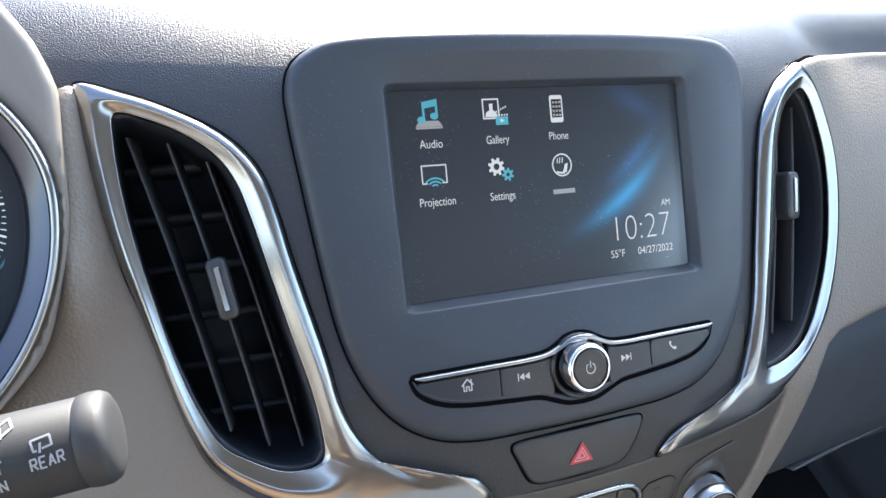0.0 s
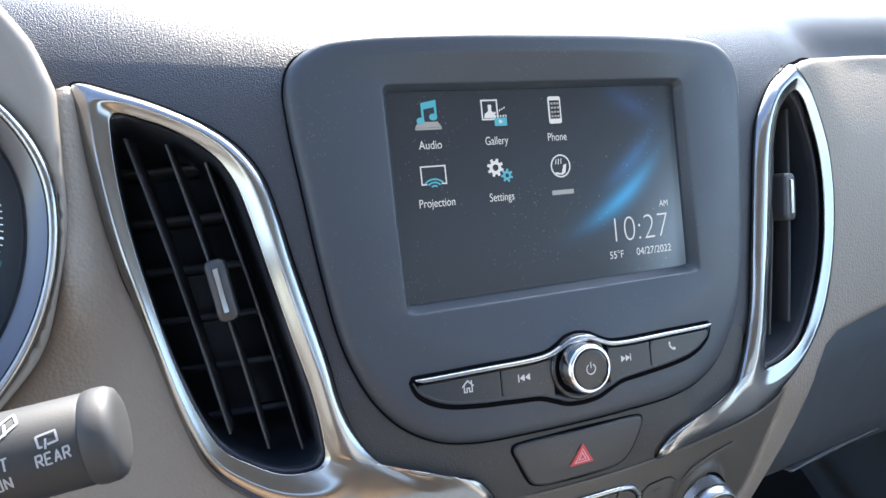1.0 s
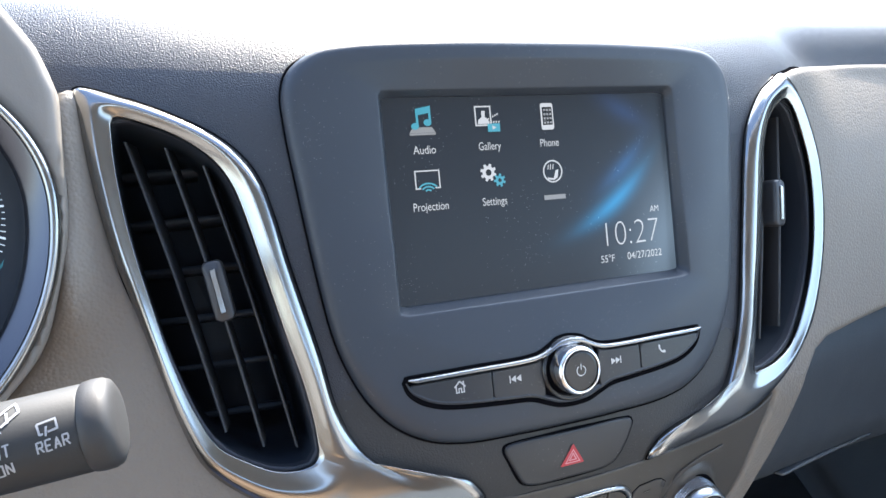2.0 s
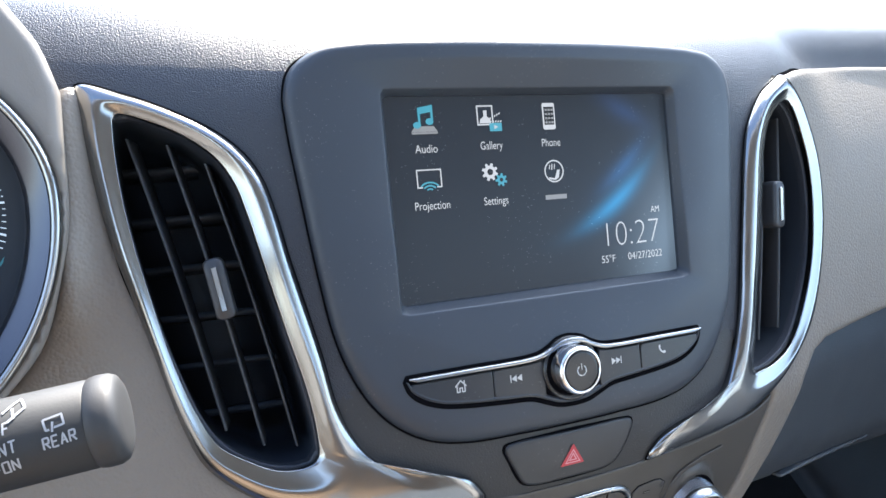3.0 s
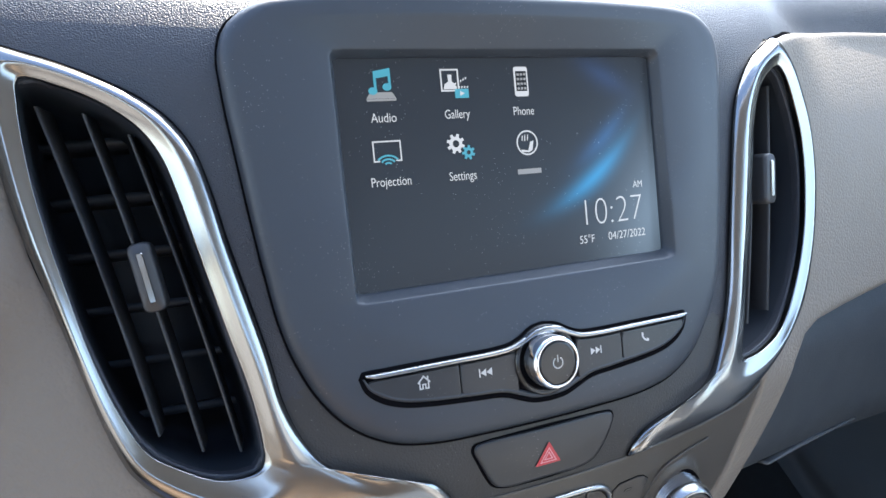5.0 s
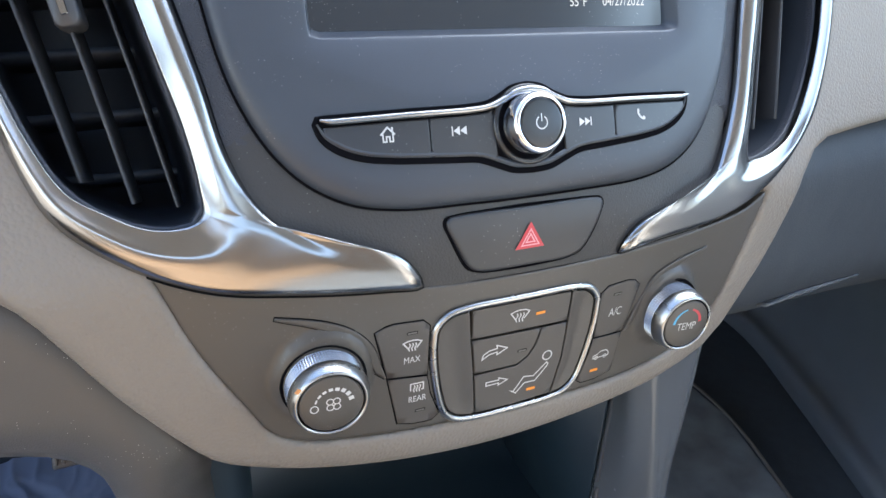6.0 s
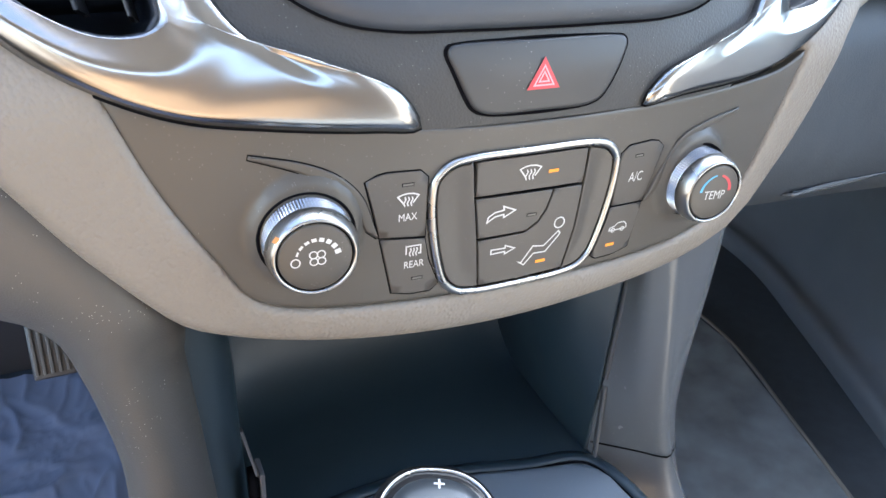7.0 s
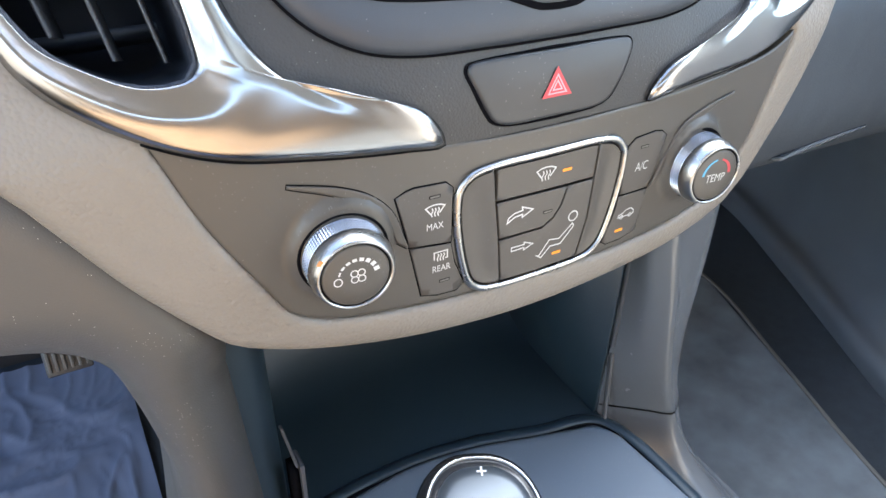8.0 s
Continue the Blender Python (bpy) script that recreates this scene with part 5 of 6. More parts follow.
k, m = climate_knob(*KNOBS[0], "fan_knob", "knurled chrome fan speed knob")
glyph("fan_sign", [("line", [tuple(q) for q in ring_pts(x, y, 1.35, 1.35, 18)], 0.45, 1) for x, y in ((-1.3, 1.3), (1.3, 1.3), (-1.3, -1.3), (1.3, -1.3))], m @ Matrix.Translation((0.0006, 0, 0)), M_WHITE, k)
glyph("off_sign", [("line", [tuple(q) for q in ring_pts(-6.9, -0.9, 1.5, 1.6, 20)], 0.45, 1)], m, M_WHITE, k)
ticks = []
for j in range(8):
    a = radians(158 - 20.5 * j)
    wd, ln = 0.35 + 0.10 * j, 1.15
    cx, cy = 7.2 * math.cos(a) + 0.6, 7.2 * math.sin(a) - 0.2
    tx, ty = -math.sin(a), math.cos(a)
    ticks.append(("fill", [(cx + tx * ln * sx * 0.75 + math.cos(a) * wd * sy, cy + ty * ln * sx * 0.75 + math.sin(a) * wd * sy) for sx, sy in ((-1, -1), (1, -1), (1, 1), (-1, 1))]))
glyph("speed_marks", ticks, m, M_WHITE, k)
m_ = seat_at(*KNOBS[0], -0.0026) @ Matrix.Translation((-0.0112, 0.0080, 0.0182)) @ Matrix.Rotation(radians(-35), 4, "Z")
glyph("pointer", [("fill", [(-1.3, -1.1), (1.3, -1.1), (1.3, 1.1), (-1.3, 1.1)])], m_ @ Matrix.Translation((0, 0, 0.0008)), M_POINTER, k)
k, m = climate_knob(*KNOBS[1], "temperature_knob", "knurled chrome temperature knob", -9.0)
words("TEMP", 0.0058, m @ Matrix.Translation((0, -0.0012, 0)), M_WHITE, k, "lettering", 0.82)


def arc_band(a0, a1, r0, w0, w1):
    n = 16
    out = [(r0 * math.cos(radians(a0 + (a1 - a0) * i / n)), r0 * math.sin(radians(a0 + (a1 - a0) * i / n))) for i in range(n + 1)]
    back = [((r0 - w0 - (w1 - w0) * i / n) * math.cos(radians(a0 + (a1 - a0) * i / n)), (r0 - w0 - (w1 - w0) * i / n) * math.sin(radians(a0 + (a1 - a0) * i / n))) for i in range(n + 1)]
    return out + back[::-1]


glyph("cold_arc", [("fill", arc_band(175, 98, 8.6, 1.5, 0.7))], m, M_BLUE, k)
glyph("warm_arc", [("fill", arc_band(78, 5, 8.6, 0.9, 1.7))], m, M_RED, k)

# ---------------------------------------------------------------- centre console
console = thing("center_console", "dark grey plastic center console with open cubby", "console", (0, -0.05, 0.3))


def arm(side, outer_x):
    """The console's arm that rises to the dashboard: an inner slope to the cubby, a soft ridge and a side that runs forward."""
    levels = [(0.840, 0.086, 0.004), (0.790, 0.092, 0.001), (0.740, 0.102, 0.0005), (0.700, 0.109, 0.0), (0.670, 0.116, -0.001), (0.650, 0.123, -0.002), (0.630, 0.127, -0.006), (0.610, 0.130, -0.020), (0.595, 0.133, -0.050), (0.585, 0.135, -0.12), (0.580, 0.136, -0.55)]
    rows_ = []
    zs = spline([(z, x, y) for z, x, y in levels], 60)

    def flare(z):
        return 0.15 + 0.85 * smooth01(0.63, 0.83, z)

    def section(z, rx, dy, out=0.0):
        sec = spline([(0.0875, -0.020), (rx - 0.012, -0.0365 + dy), (rx - 0.0045, -0.0428 + dy - out), (rx, -0.0450 + dy - out), (rx + 0.0040, -0.0434 + dy - out),
                      (rx + 0.008 + 0.011 * flare(z), -0.0400 + dy), (rx + 0.010 + 0.034 * flare(z), -0.033 + dy), (rx + 0.012 + 0.044 * flare(z), -0.018 + dy), (outer_x + rx - 0.110, 0.10)], 60)
        return [Vector((side * q.x, q.y - out, z)) for q in sec]

    b_ = loft([section(*z) for z in zs], closed=False)
    bmesh.ops.recalc_face_normals(b_, faces=b_.faces)
    s_ = loft([section(0.6520, 0.1225, -0.002, 0.0004), section(0.6505, 0.1229, -0.002, 0.0004)], closed=False)
    bmesh.ops.recalc_face_normals(s_, faces=s_.faces)
    return b_, s_


arm_mesh, seam_mesh = arm(1, 0.148)
part("arm", arm_mesh, M_ARM, console, "grey plastic arm rising to the dashboard")
part("seam", seam_mesh, M_GAP, console)


def lip(side, x0, x1, y0, y1, z0, z1):
    """Thin raised edge round the cubby's mouth."""
    rows_ = []
    for i in range(13):
        t = i / 12
        x, y, z = x0 + (x1 - x0) * t, y0 + (y1 - y0) * t, z0 + (z1 - z0) * t
        rows_.append([Vector((side * (x + dx), y + dy, z)) for dx, dy in ((-0.0007, 0.002), (-0.0007, -0.0010), (0.0006, -0.0010), (0.0006, 0.002))])
    return loft(rows_)


part("mouth_edge", lip(1, 0.0880, 0.0878, -0.0212, -0.0212, 0.80, 0.699), M_LIP, console, "thin grey edge of the cubby mouth")
part("mouth_edge", lip(1, 0.0885, 0.0840, -0.0215, -0.0300, 0.694, 0.650), M_LIP, console, "thin grey edge of the cubby mouth")
part("mouth_edge", lip(-1, 0.1063, 0.1015, -0.0170, -0.0170, 0.728, 0.6995), M_LIP, console, "thin grey edge of the cubby mouth")
part("bracket", box(-0.1006, -0.0984, -0.0195, -0.008, 0.650, 0.7005, 0.0006), M_LIP, console, "grey bracket at the cubby mouth")
part("bracket_slot", box(-0.1044, -0.1008, -0.0172, -0.008, 0.650, 0.6965), M_GAP, console)
cubby = []
for i in range(25):
    x = -0.102 + 0.189 * i / 24
    swell = 0.012 * (1 - ((x + 0.0075) / 0.0945) ** 4)
    cubby.append([Vector((x, y + (swell if y > 0.02 else 0), z)) for y, z in spline([(-0.024, 0.645), (0.03, 0.6455), (0.065, 0.650), (0.088, 0.668), (0.098, 0.70), (0.095, 0.76), (0.082, 0.795), (0.03, 0.806), (-0.030, 0.808)], 40)])
b_ = loft(cubby, closed=False)
bmesh.ops.recalc_face_normals(b_, faces=b_.faces)
part("cubby_liner", b_, M_CUBBY, console, "blue-black plastic cubby liner")
part("cubby_cheek", box(0.0845, 0.0868, -0.0195, 0.11, 0.60, 0.83), M_CUBBY, console)
part("cubby_cheek", box(-0.1035, -0.1010, 0.022, 0.11, 0.60, 0.83), M_CUBBY, console)
rim = []
for i in range(45):
    v = -0.192 - 0.22 * i / 44
    e = -0.1215 + 0.06 * (-0.205 - v)
    k = 1.12 - 3.3 * max(0.0, -0.22 - v) if v > -0.33 else 0.757
    rim.append([on(e + du * k, v, w) for du, w in spline([(-0.0040, -0.0280), (-0.0010, -0.0287), (0.0050, -0.0330), (0.0100, -0.0395), (0.0135, -0.047), (0.0150, -0.055), (0.0152, -0.085)], 30)])
b_ = loft(rim, closed=False)
bmesh.ops.recalc_face_normals(b_, faces=b_.faces)
part("cubby_rim", b_, M_CUBBY, console, "rounded blue-black edge of the cubby")
top_outline = joined(spline([(-0.100, -0.015), (-0.040, -0.006), (0.0, -0.010), (0.045, -0.022), (0.078, -0.030)], 30), spline([(0.084, -0.045), (0.086, -0.10), (0.088, -0.30), (0.088, -0.60)], 20), spline([(-0.110, -0.60), (-0.110, -0.20), (-0.108, -0.04)], 20))
part("top_plate", plate(top_outline, lambda x, y, w=0.0: Vector((x, y, 0.650 + 0.06 * max(0.0, -0.03 - y) + w)), 0.0, 0.02, 0.0035, 0.010), M_PLATE, console, "satin blue-grey console top plate")

front = spline([(-0.104, -0.030), (-0.100, -0.015), (-0.040, -0.006), (0.0, -0.010), (0.045, -0.022), (0.078, -0.030), (0.0855, -0.050), (0.0875, -0.10)], 70)
joint_rows, bead_rows = [], []
for i, q in enumerate(front):
    t = (front[min(i + 1, 70)] - front[max(i - 1, 0)]).normalized()
    n_ = Vector((-t.y, t.x))
    joint_rows.append([Vector((*(q + n_ * d), z)) for d, z in ((-0.0008, 0.6470), (0.0, 0.6478), (0.0005, 0.6478), (0.0010, 0.6450))])
    bead_rows.append([Vector((*(q + n_ * d), z)) for d, z in ((0.0006, 0.644), (0.0008, 0.6478), (0.0030, 0.6486), (0.0060, 0.6480), (0.0090, 0.6466), (0.0100, 0.640))])
for name_, rows_, mat_ in (("plate_joint", joint_rows, M_GAP), ("cubby_lip", bead_rows, M_CUBBY)):
    b_ = loft(rows_, closed=False)
    bmesh.ops.recalc_face_normals(b_, faces=b_.faces)
    part(name_, b_, mat_, console)

# ---------------------------------------------------------------- gear selector
shifter = thing("gear_selector", "gear selector knob with chrome-ringed silvery top", "gear selector", (-0.055, -0.110, 0.66))
sm = Matrix.Translation((-0.0652, -0.1205, 0.7465)) @ Matrix.Rotation(radians(12), 4, "X") @ Matrix.Rotation(radians(-23), 4, "Z")


def pad_rings(profile, n=56, sx=1.0, sy=1.40):
    return [[sm @ Vector((0.85 * r * sx * math.copysign(abs(math.cos(a)) ** 0.8, math.cos(a)), 0.85 * r * sy * math.copysign(abs(math.sin(a)) ** 0.8, math.sin(a)), h)) for a in [2 * math.pi * i / n for i in range(n)]] for r, h in profile]


part("grip", loft(pad_rings([(0.012, -0.12), (0.015, -0.06), (0.024, -0.03), (0.0295, -0.012), (0.0300, 0.000), (0.0288, 0.0055), (0.0255, 0.0090), (0.0225, 0.0095)])), M_BLACK, shifter, "glossy black grip")
part("chrome_ring", loft(pad_rings([(0.0262, 0.0084), (0.0261, 0.0096), (0.0254, 0.0099), (0.0250, 0.0092)])), M_RIM, shifter, "thin chrome ring")
part("top_insert", loft(pad_rings([(0.0222, 0.0102), (0.0214, 0.0116), (0.0180, 0.0126), (0.0090, 0.0132)]), True, True), M_SHIFT, shifter, "silvery top insert with a plus sign")
glyph("plus_sign", [("line", [(-1.8, 0), (1.8, 0)], 0.7), ("line", [(0, -1.8), (0, 1.8)], 0.7)], sm @ Matrix.Translation((0, 0.023, 0.0128)), M_WHITE, shifter)

# ---------------------------------------------------------------- wiper stalk
M_CAP = material("grey_cap_plastic", (0.028, 0.027, 0.027), 0.60, grain=0.05, grain_scale=2000)
stalk = thing("wiper_stalk", "dark grey wiper control stalk with white printing", "control stalk", (-0.24, -0.15, 1.0))
axis = (Vector((-0.1895, -0.150, 1.0065)) - Vector((-0.30, -0.138, 0.990))).normalized()
tip = Vector((-0.1862, -0.150, 1.0068))
sz = axis
sx_ = Vector((0, -1, 0.55)).normalized()
sx_ = (sx_ - sz * sx_.dot(sz)).normalized()
sy_ = sz.cross(sx_)
stm = Matrix(((sx_.x, sy_.x, sz.x, tip.x), (sx_.y, sy_.y, sz.y, tip.y), (sx_.z, sy_.z, sz.z, tip.z), (0, 0, 0, 1)))
part("lever", turned([(0.0070, -0.14), (0.0080, -0.08), (0.0086, -0.05), (0.0086, -0.0062), (0.0083, -0.0056)], stm, 56, False), M_STALK, stalk)
part("end_cap", turned([(0.0083, -0.0060), (0.0088, -0.0054), (0.0090, -0.0040), (0.0089, -0.0020), (0.0083, -0.0008), (0.0070, -0.0001), (0.0050, 0.0002)], stm, 56), M_CAP, stalk, "lighter grey turning end cap")


def wrap(x, y):
    """A place on the lever: x along it from the tip, y round it."""
    a = y / 0.0087
    return stm @ Vector((0.0087 * math.cos(a), 0.0087 * math.sin(a), x))


def stalk_sign(name, lines, width):
    b_ = bmesh.new()
    for pts in lines:
        p = [Vector(q) for q in pts]
        dense = []
        for a, c in zip(p, p[1:]):
            dense += [a.lerp(c, j / 6) for j in range(6)]
        dense.append(p[-1])
        prev = None
        for i, q in enumerate(dense):
            t = (dense[min(i + 1, len(dense) - 1)] - dense[max(0, i - 1)]).normalized()
            nrm = Vector((-t.y, t.x)) * width / 2
            cur = (b_.verts.new(wrap(*(q + nrm)) + (wrap(*(q + nrm)) - stm @ Vector((0, 0, (q + nrm).x))) * 0.012), b_.verts.new(wrap(*(q - nrm)) + (wrap(*(q - nrm)) - stm @ Vector((0, 0, (q - nrm).x))) * 0.012))
            if prev:
                b_.faces.new((prev[0], prev[1], cur[1], cur[0]))
            prev = cur
    return part(name, b_, M_GREYPRINT, stalk, smooth=False)


def spelled(text, x0, y0, high, step):
    """Simple stroke capitals along the lever; x0, y0: the first letter's upper left."""
    shapes = {"R": [[(0, 1), (0, 0), (.7, 0), (.8, .25), (.7, .5), (0, .5)], [(.35, .5), (.85, 1)]], "E": [[(.8, 0), (0, 0), (0, 1), (.8, 1)], [(0, .5), (.65, .5)]],
              "A": [[(0, 1), (.4, 0), (.8, 1)], [(.15, .65), (.65, .65)]], "F": [[(.8, 0), (0, 0), (0, 1)], [(0, .5), (.6, .5)]], "T": [[(0, 0), (.9, 0)], [(.45, 0), (.45, 1)]],
              "N": [[(0, 1), (0, 0), (.8, 1), (.8, 0)]], "O": [[(0, 0), (.8, 0), (.8, 1), (0, 1), (0, 0)]], "I": [[(.2, 0), (.2, 1)]], "-": [[(0.1, .5), (.8, .5)]]}
    out = []
    for i, ch in enumerate(text):
        for line_ in shapes[ch]:
            out.append([(x0 + (i * step + px * high * 0.62), y0 + py * high - 0.10 * (i * step + px * high * 0.62)) for px, py in line_])
    return out


root = spline([tuple(stm @ Vector((0, 0, -0.135))), (-0.36, -0.11, 0.983), (-0.40, -0.05, 0.980), (-0.405, 0.03, 0.985)], 16)
part("root", loft([[q + Vector((0, 0.007 * math.cos(a), 0.007 * math.sin(a))) for a in [2 * math.pi * j / 16 for j in range(16)]] for q in root]), M_STALK, stalk)
k = 0.001
stalk_sign("lettering", spelled("REAR", -0.0128, 0.0003, 0.0020, 0.0015), 0.00034)
stalk_sign("rear_pane_sign", [[(-12.4 * k, -3.0 * k), (-9.2 * k, -3.5 * k), (-8.9 * k, -1.6 * k), (-10.6 * k, -1.3 * k)], [(-12.4 * k, -3.0 * k), (-12.0 * k, -1.0 * k), (-11.4 * k, -1.1 * k)], [(-10.8 * k, -2.4 * k), (-11.0 * k, -0.6 * k)]], 0.0004)
stalk_sign("washer_sign", [[(-19.2 * k, -6.2 * k), (-16.4 * k, -9.2 * k), (-15.4 * k, -6.6 * k), (-18.2 * k, -4.2 * k)], [(-17.6 * k, -7.0 * k), (-17.2 * k, -4.6 * k)]], 0.0005)
stalk_sign("lettering", spelled("OFF", -0.0222, -0.0038, 0.0021, 0.0016), 0.00034)
stalk_sign("lettering", spelled("INT", -0.0216, -0.0003, 0.0021, 0.0016), 0.00034)
stalk_sign("lettering", spelled("-ON", -0.0216, 0.0030, 0.0021, 0.0016), 0.00034)

# ---------------------------------------------------------------- instrument cluster
cluster = thing("instrument_cluster", "instrument cluster with chrome-ringed dark gauge", "instrument cluster", (-0.32, 0.05, 0.98))
GAUGE_U, GAUGE_V = -0.2945, 0.008


def egg(r, n=128):
    """The gauge opening's outline: flatter above its middle than below."""
    return [(r * math.cos(2 * math.pi * i / n), r * math.sin(2 * math.pi * i / n) * (0.755 if i < n / 2 else 1.05)) for i in range(n)]


cm = seat_at(GAUGE_U, GAUGE_V, 0.004, flat)


def egg_rings(profile, cap=False):
    return loft([[cm @ Vector((x, y, h)) for x, y in egg(r)] for r, h in profile], True, cap)


M_GAUGE = material("blue_black_gauge", (0.006, 0.010, 0.016), 0.75)
part("gauge_ring", egg_rings([(0.0905, -0.012), (0.0905, 0.0008), (0.0897, 0.0024), (0.0884, 0.0030), (0.0872, 0.0024), (0.0866, 0.0012)]), M_CHROME, cluster, "satin chrome gauge ring")
part("gauge_band", egg_rings([(0.0866, 0.0014), (0.0850, 0.0006), (0.0800, -0.0030), (0.0786, -0.0044), (0.0782, -0.0060)]), M_BAND, cluster, "chrome band inside the ring, coloured dark for its reflection")
part("gauge_face", egg_rings([(0.0783, -0.0058), (0.0770, -0.0100), (0.0700, -0.0182), (0.0400, -0.0183)], True), M_GAUGE, cluster, "blue-black gauge face")
M_TICK = material("lit_gauge_marks", (0.3, 0.32, 0.34), 0.4, emit=(0.55, 0.68, 0.80), emit_strength=0.14)
M_TEAL = material("lit_teal_arc", (0.02, 0.1, 0.12), 0.4, emit=(0.02, 0.20, 0.26), emit_strength=0.06)
dm = seat_at(-0.2585, 0.0105, -0.0138, flat)
for j in range(-18, 19):
    a = radians(4.0 * j)
    long_ = j % 5 == 0
    r0, r1 = (0.0310 if long_ else 0.0335), 0.0365
    b_ = bmesh.new()
    stroke(b_, [(r0 * math.cos(a), r0 * math.sin(a)), (r1 * math.cos(a), r1 * math.sin(a))], 0.0008 if long_ else 0.0004, dm)
    part("gauge_mark", b_, M_TICK, cluster, smooth=False)
b_ = bmesh.new()
stroke(b_, [(0.0385 * math.cos(radians(a)), 0.0385 * math.sin(radians(a))) for a in range(-80, 81, 4)], 0.0008, dm)
part("gauge_arc", b_, M_TEAL, cluster, "teal lit arc", smooth=False)
hood_outline = joined(spline([(-0.2015, 0.0504), (-0.2024, 0.0532), (-0.2043, 0.0604), (-0.2073, 0.0681), (-0.2107, 0.0732), (-0.2145, 0.0790), (-0.225, 0.094), (-0.24, 0.107), (-0.27, 0.12), (-0.45, 0.13)], 50), spline([(-0.45, -0.10), (-0.29, -0.098), (-0.255, -0.083), (-0.2265, -0.0579), (-0.2162, -0.0444), (-0.2075, -0.0198), (-0.2032, -0.0013), (-0.2022, 0.0122), (-0.2018, 0.030), (-0.2014, 0.046)], 50))
gauge_hole = [Vector((GAUGE_U + x, GAUGE_V + y)) for x, y in egg(0.0895, 90)]
part("hood", plate(hood_outline, flat, 0.0035, 0.05, 0.004, 0.010, holes=[gauge_hole]), M_HOOD, cluster, "pale taupe plastic cluster surround")

# ---------------------------------------------------------------- pedals, floor and cabin shell
pedal = thing("accelerator_pedal", "ribbed black accelerator pedal over the floor", "pedal", (-0.24, 0.42, 0.42))
pm = Matrix.Translation((-0.203, 0.315, 0.575)) @ Matrix.Rotation(radians(-30), 4, "X")
pb = box(-0.018, 0.018, -0.004, 0.004, -0.040, 0.036, 0.002)
pb.transform(pm)
part("pad", pb, M_VANE, pedal)
for j in range(6):
    rb = box(-0.0145 + 0.0058 * j - 0.0014, -0.0145 + 0.0058 * j + 0.0014, -0.0065, -0.003, -0.036, 0.033, 0.0006)
    rb.transform(pm)
    part("rib", rb, M_KNEE, pedal)
part("lever", loft([[Vector((-0.203 + 0.007 * a, 0.322 + 0.28 * s, 0.585 + 0.05 * math.sin(3 * s) + 0.006 * b)) for a, b in ((-1, -1), (1, -1), (1, 1), (-1, 1))] for s in [i / 10 for i in range(11)]]), M_DARK, pedal)

def slab(name, b_, mat_, label, cat, kind="structure"):
    ob = part(name, b_, mat_, None, smooth=False)
    return tagged(ob, label, cat, "", kind)


slab("floor", box(-0.76, 0.95, -1.6, 0.60, 0.28, 0.33), M_FLOOR, "dark grey carpeted car floor", "floor")


def film(x0, x1, y0, y1, z, high, n):
    """A crumpled sheet lying on the floor."""
    rows_ = []
    for j in range(n + 1):
        row = []
        for i in range(n + 1):
            x, y = x0 + (x1 - x0) * i / n, y0 + (y1 - y0) * j / n
            bend = 0.03 * noise.noise(Vector((x * 9, y * 9, 1.3)))
            h = abs(noise.noise(Vector(((x + bend) * 17 + y * 6, y * 5, 3.1)))) + 0.6 * (1 - abs(noise.noise(Vector(((x + 2 * bend) * 30 + y * 11, y * 12 - x * 5, 7.7))))) ** 4
            h += 0.30 * (1 - abs(noise.noise(Vector(((y + 3 * bend) * 52, x * 33, 5.1))))) ** 6
            row.append(Vector((x, y, z + high * h)))
        rows_.append(row)
    b_ = loft(rows_, closed=False)
    bmesh.ops.recalc_face_normals(b_, faces=b_.faces)
    return b_


sheet = part("floor_film", film(-0.68, -0.165, -0.35, 0.58, 0.332, 0.007, 220), M_MAT, None)
tagged(sheet, "blue-grey crumpled protective film on the floor", "floor film")
mat_line = [Vector(q) for q in ((0.165, -0.60), (0.40, -0.60), (0.515, -0.05), (0.572, 0.13), (0.625, 0.301), (0.63, 0.50), (0.165, 0.55))]
floor_mat = thing("floor_mat", "charcoal carpet mat on the passenger floor", "floor mat", (0.4, 0.0, 0.335))


def lying(x, y, w=0.0):
    return Vector((x, y, 0.345 + w))


part("carpet_panel", plate(mat_line, lying, 0.0, 0.006, 0.004, 0.02), M_CARPET, floor_mat)
edge_pts = spline([(q.x, q.y) for q in mat_line[1:6]], 60)
rows = []
for i, q in enumerate(edge_pts):
    rows.append([Vector((q.x + 0.003 * math.cos(a), q.y, 0.3455 + 0.0018 * math.sin(a))) for a in [2 * math.pi * j / 8 for j in range(8)]])
part("binding", loft(rows), M_BIND, floor_mat, "stitched grey edge binding")
sill_rows = []
# The unseen upper part stands higher ahead to stop sun, lower behind for reflections
for q in spline([(0.46, -0.42), (0.515, -0.27), (0.65, 0.039), (0.770, 0.30), (0.835, 0.46), (0.86, 0.66)], 40):
    sill_rows.append([Vector((q.x + dx, q.y - 0.4 * dx, min(z, 0.96 + 0.09 * min(1.0, max(0.0, (q.y - 0.05) / 0.1))))) for dx, z in spline([(0.0, 0.325), (0.0, 0.356), (0.003, 0.364), (0.010, 0.367), (0.018, 0.363), (0.026, 0.357), (0.040, 0.372), (0.055, 0.42), (0.072, 0.50), (0.060, 0.56), (0.075, 0.60), (0.085, 0.72), (0.090, 0.95), (0.060, 1.20)], 44)])
b_ = loft(sill_rows, closed=False)
bmesh.ops.recalc_face_normals(b_, faces=b_.faces)
sill = part("door_sill_right", b_, M_SILL, None)
tagged(sill, "dark grey plastic sill and lower door beside the passenger mat", "door sill", "", "structure")
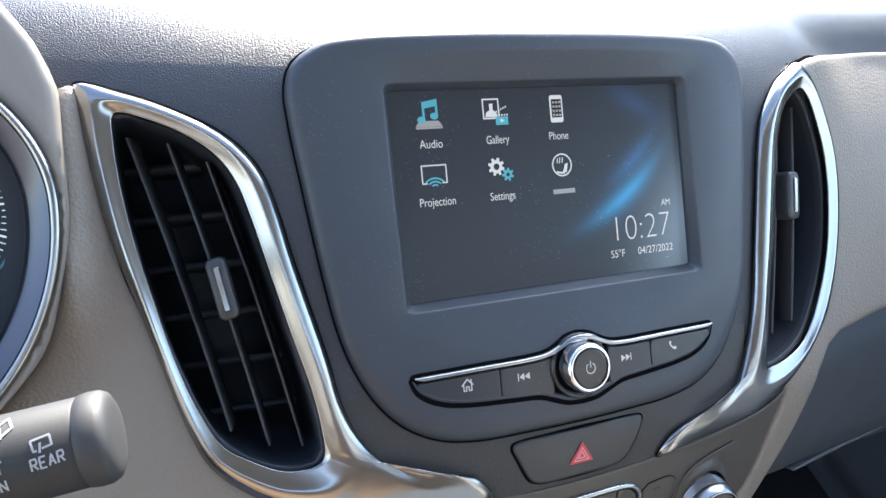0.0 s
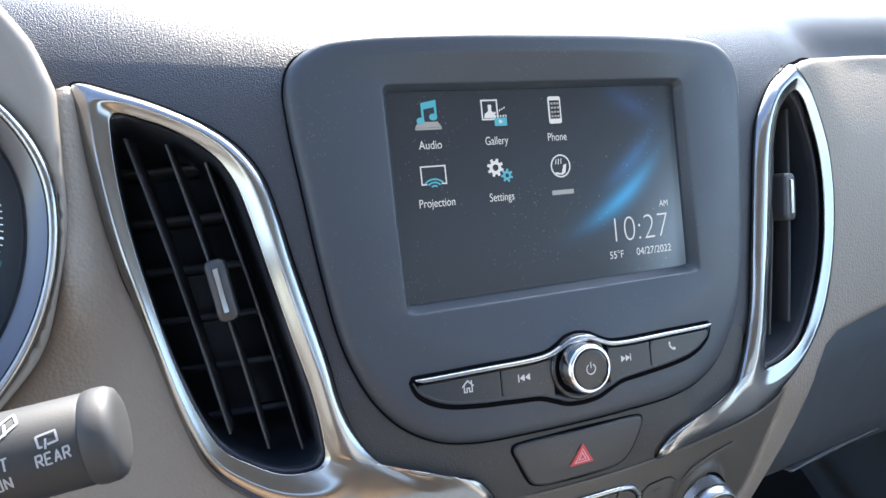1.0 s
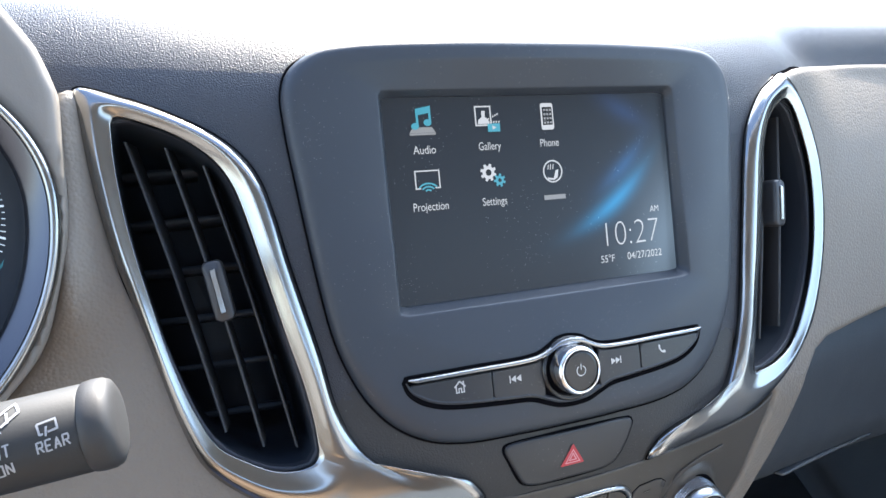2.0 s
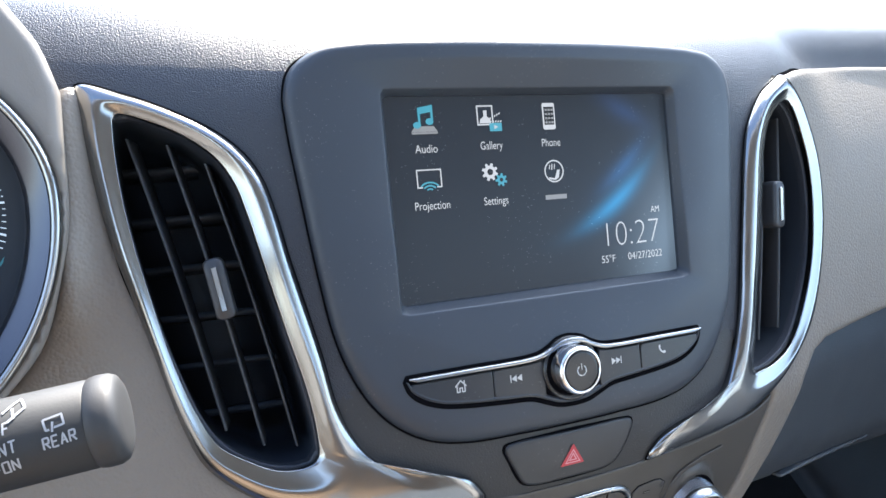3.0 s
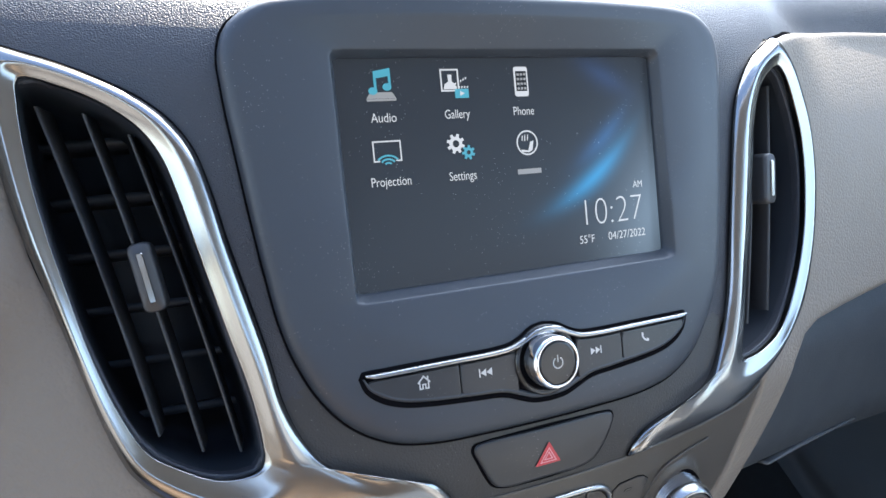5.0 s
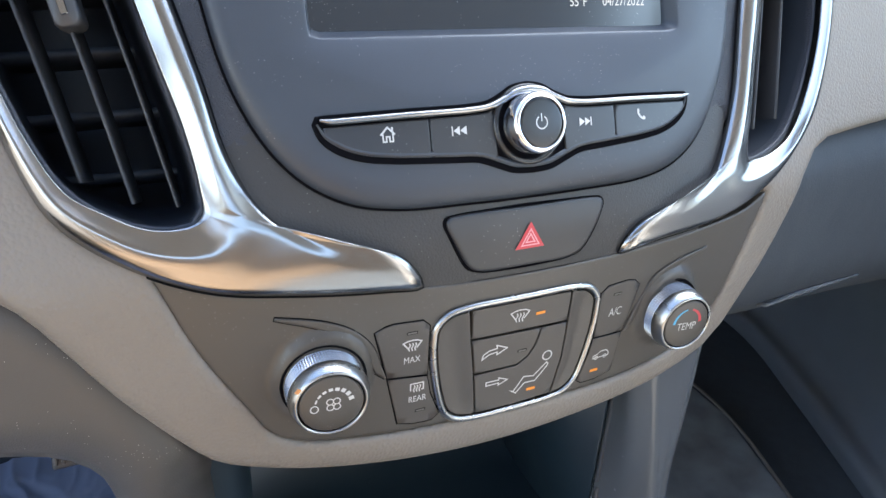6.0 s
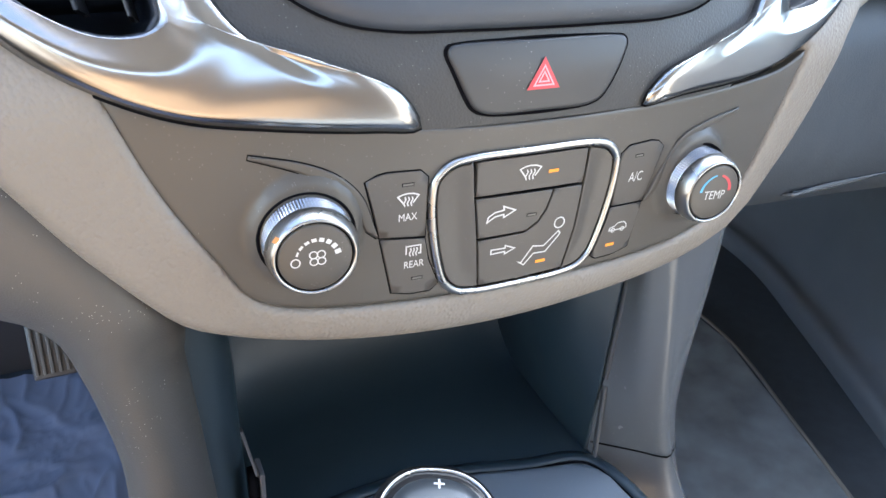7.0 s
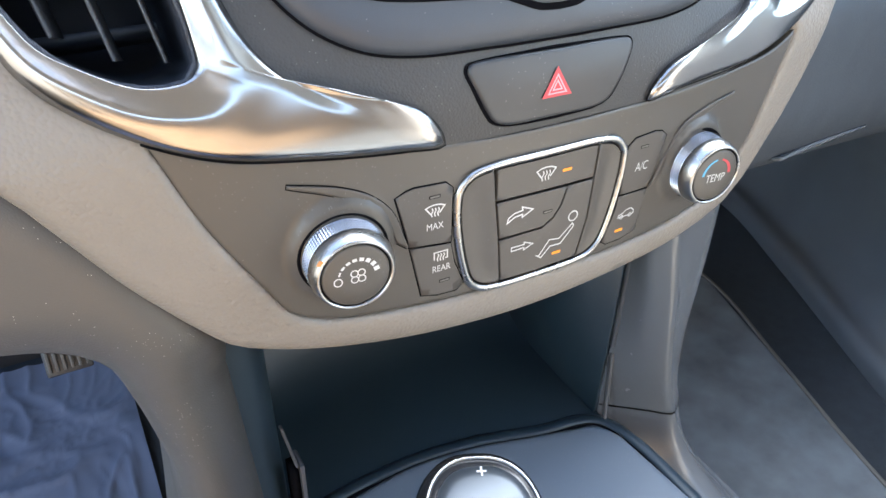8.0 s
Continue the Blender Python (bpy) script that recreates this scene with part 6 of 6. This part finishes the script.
# Unseen pale panel, added so that the right vent's chrome mirrors something light
panel_rows = [[p_ + Vector((-0.004, 0.0016, 0)) for p_ in row if p_.z > 0.60] for row in sill_rows if row[0].y < -0.12]
short = min(len(row) for row in panel_rows)
b_ = loft([row[:short] for row in panel_rows], closed=False)
bmesh.ops.recalc_face_normals(b_, faces=b_.faces)
tagged(part("wall_bounce_door", b_, M_BOUNCE, None), "unseen pale grey panel added to lighten the chrome's reflection", "wall", "", "structure")
# Widened and raised out of view to close slits of sun
slab("wall_firewall", box(-0.76, 0.99, 0.60, 0.64, 0.28, 1.05), M_DARK, "dark carpeted firewall below the dashboard", "wall")
slab("ground", box(-300, 300, -300, 300, -0.02, 0.0), M_GROUND, "grey paved lot reaching to the horizon", "ground")
# Unseen low wall, added to darken what the chrome mirrors from the left
slab("wall_left", box(-0.80, -0.76, -1.6, 0.60, 0.28, 0.60), M_KNEE, "unseen dark grey low wall added to darken reflections", "wall")
# Unseen side wall, coloured pale for the chrome's reflection
slab("wall_right", box(0.78, 0.82, -1.6, -0.30, 0.28, 0.80), M_BOUNCE, "unseen pale grey side wall that lightens the chrome's reflection", "wall")
# Unseen pale blocks, added to be mirrored in the right vent's chrome
slab("wall_bounce_back", box(0.16, 0.70, -0.88, -0.70, 0.60, 1.16, 0.04), M_BOUNCE, "unseen pale grey upright block added to lighten reflections", "wall")
slab("wall_bounce_right", box(0.16, 0.70, -0.95, -0.44, 0.33, 0.62, 0.03), M_BOUNCE, "unseen pale grey low block added to lighten reflections", "wall")
# Unseen wall, added to stop sun slits and side light
slab("wall_blocker_right", box(0.955, 0.99, -0.30, 0.64, 0.28, 1.05, 0.01), M_FLOOR, "unseen dark wall added to block sun and side light", "wall")
# Unseen tan wall and block, added for warm bounce light
slab("wall_rear", box(-0.76, 0.78, -1.00, -0.96, 0.28, 1.10), M_TAN, "unseen tan rear wall added to bounce warm light", "wall")
slab("wall_bounce_left", box(-0.70, -0.12, -0.95, -0.50, 0.33, 0.60, 0.02), M_TAN, "unseen tan block added to bounce warm light", "wall")
# Unseen dark bars, added to draw streaks in the chrome's reflections
slab("wall_streak_left", box(-0.80, -0.74, -0.90, -0.76, 0.60, 1.50, 0.02), M_KNEE, "unseen dark grey post added for streaks in the chrome", "wall")
slab("trim_streak_left", box(-0.80, -0.74, -1.7, 0.10, 1.40, 1.50, 0.02), M_KNEE, "unseen dark grey left rail added for streaks in the chrome", "trim")
slab("trim_streak_right", box(0.76, 0.82, -1.7, 0.10, 1.40, 1.50, 0.02), M_KNEE, "unseen dark grey right rail added for streaks in the chrome", "trim")
# Unseen pillar block, added and widened to cut sky glare on pad and trim
b_ = loft([[Vector((x + dx, y, z)) for dx, y in ((0.0, y0), (0.0, y1), (0.06, y1 + 0.03), (0.06, y0))] for x, z, y0, y1 in ((0.88, 1.00, -0.12, 0.33), (0.85, 1.12, -0.08, 0.36), (0.82, 1.24, 0.0, 0.36), (0.78, 1.36, 0.0, 0.24), (0.75, 1.47, -0.06, 0.08))], True, True)
bmesh.ops.recalc_face_normals(b_, faces=b_.faces)
slab("wall_glare_block", b_, M_KNEE, "unseen dark grey pillar block added to cut sky reflections", "wall")
# Unseen roof; its front edge is set back to admit more sky
slab("ceiling", box(-0.74, 0.80, -1.7, -0.42, 1.48, 1.52, 0.01), M_HEAD, "unseen light grey headliner closing the cabin", "ceiling")
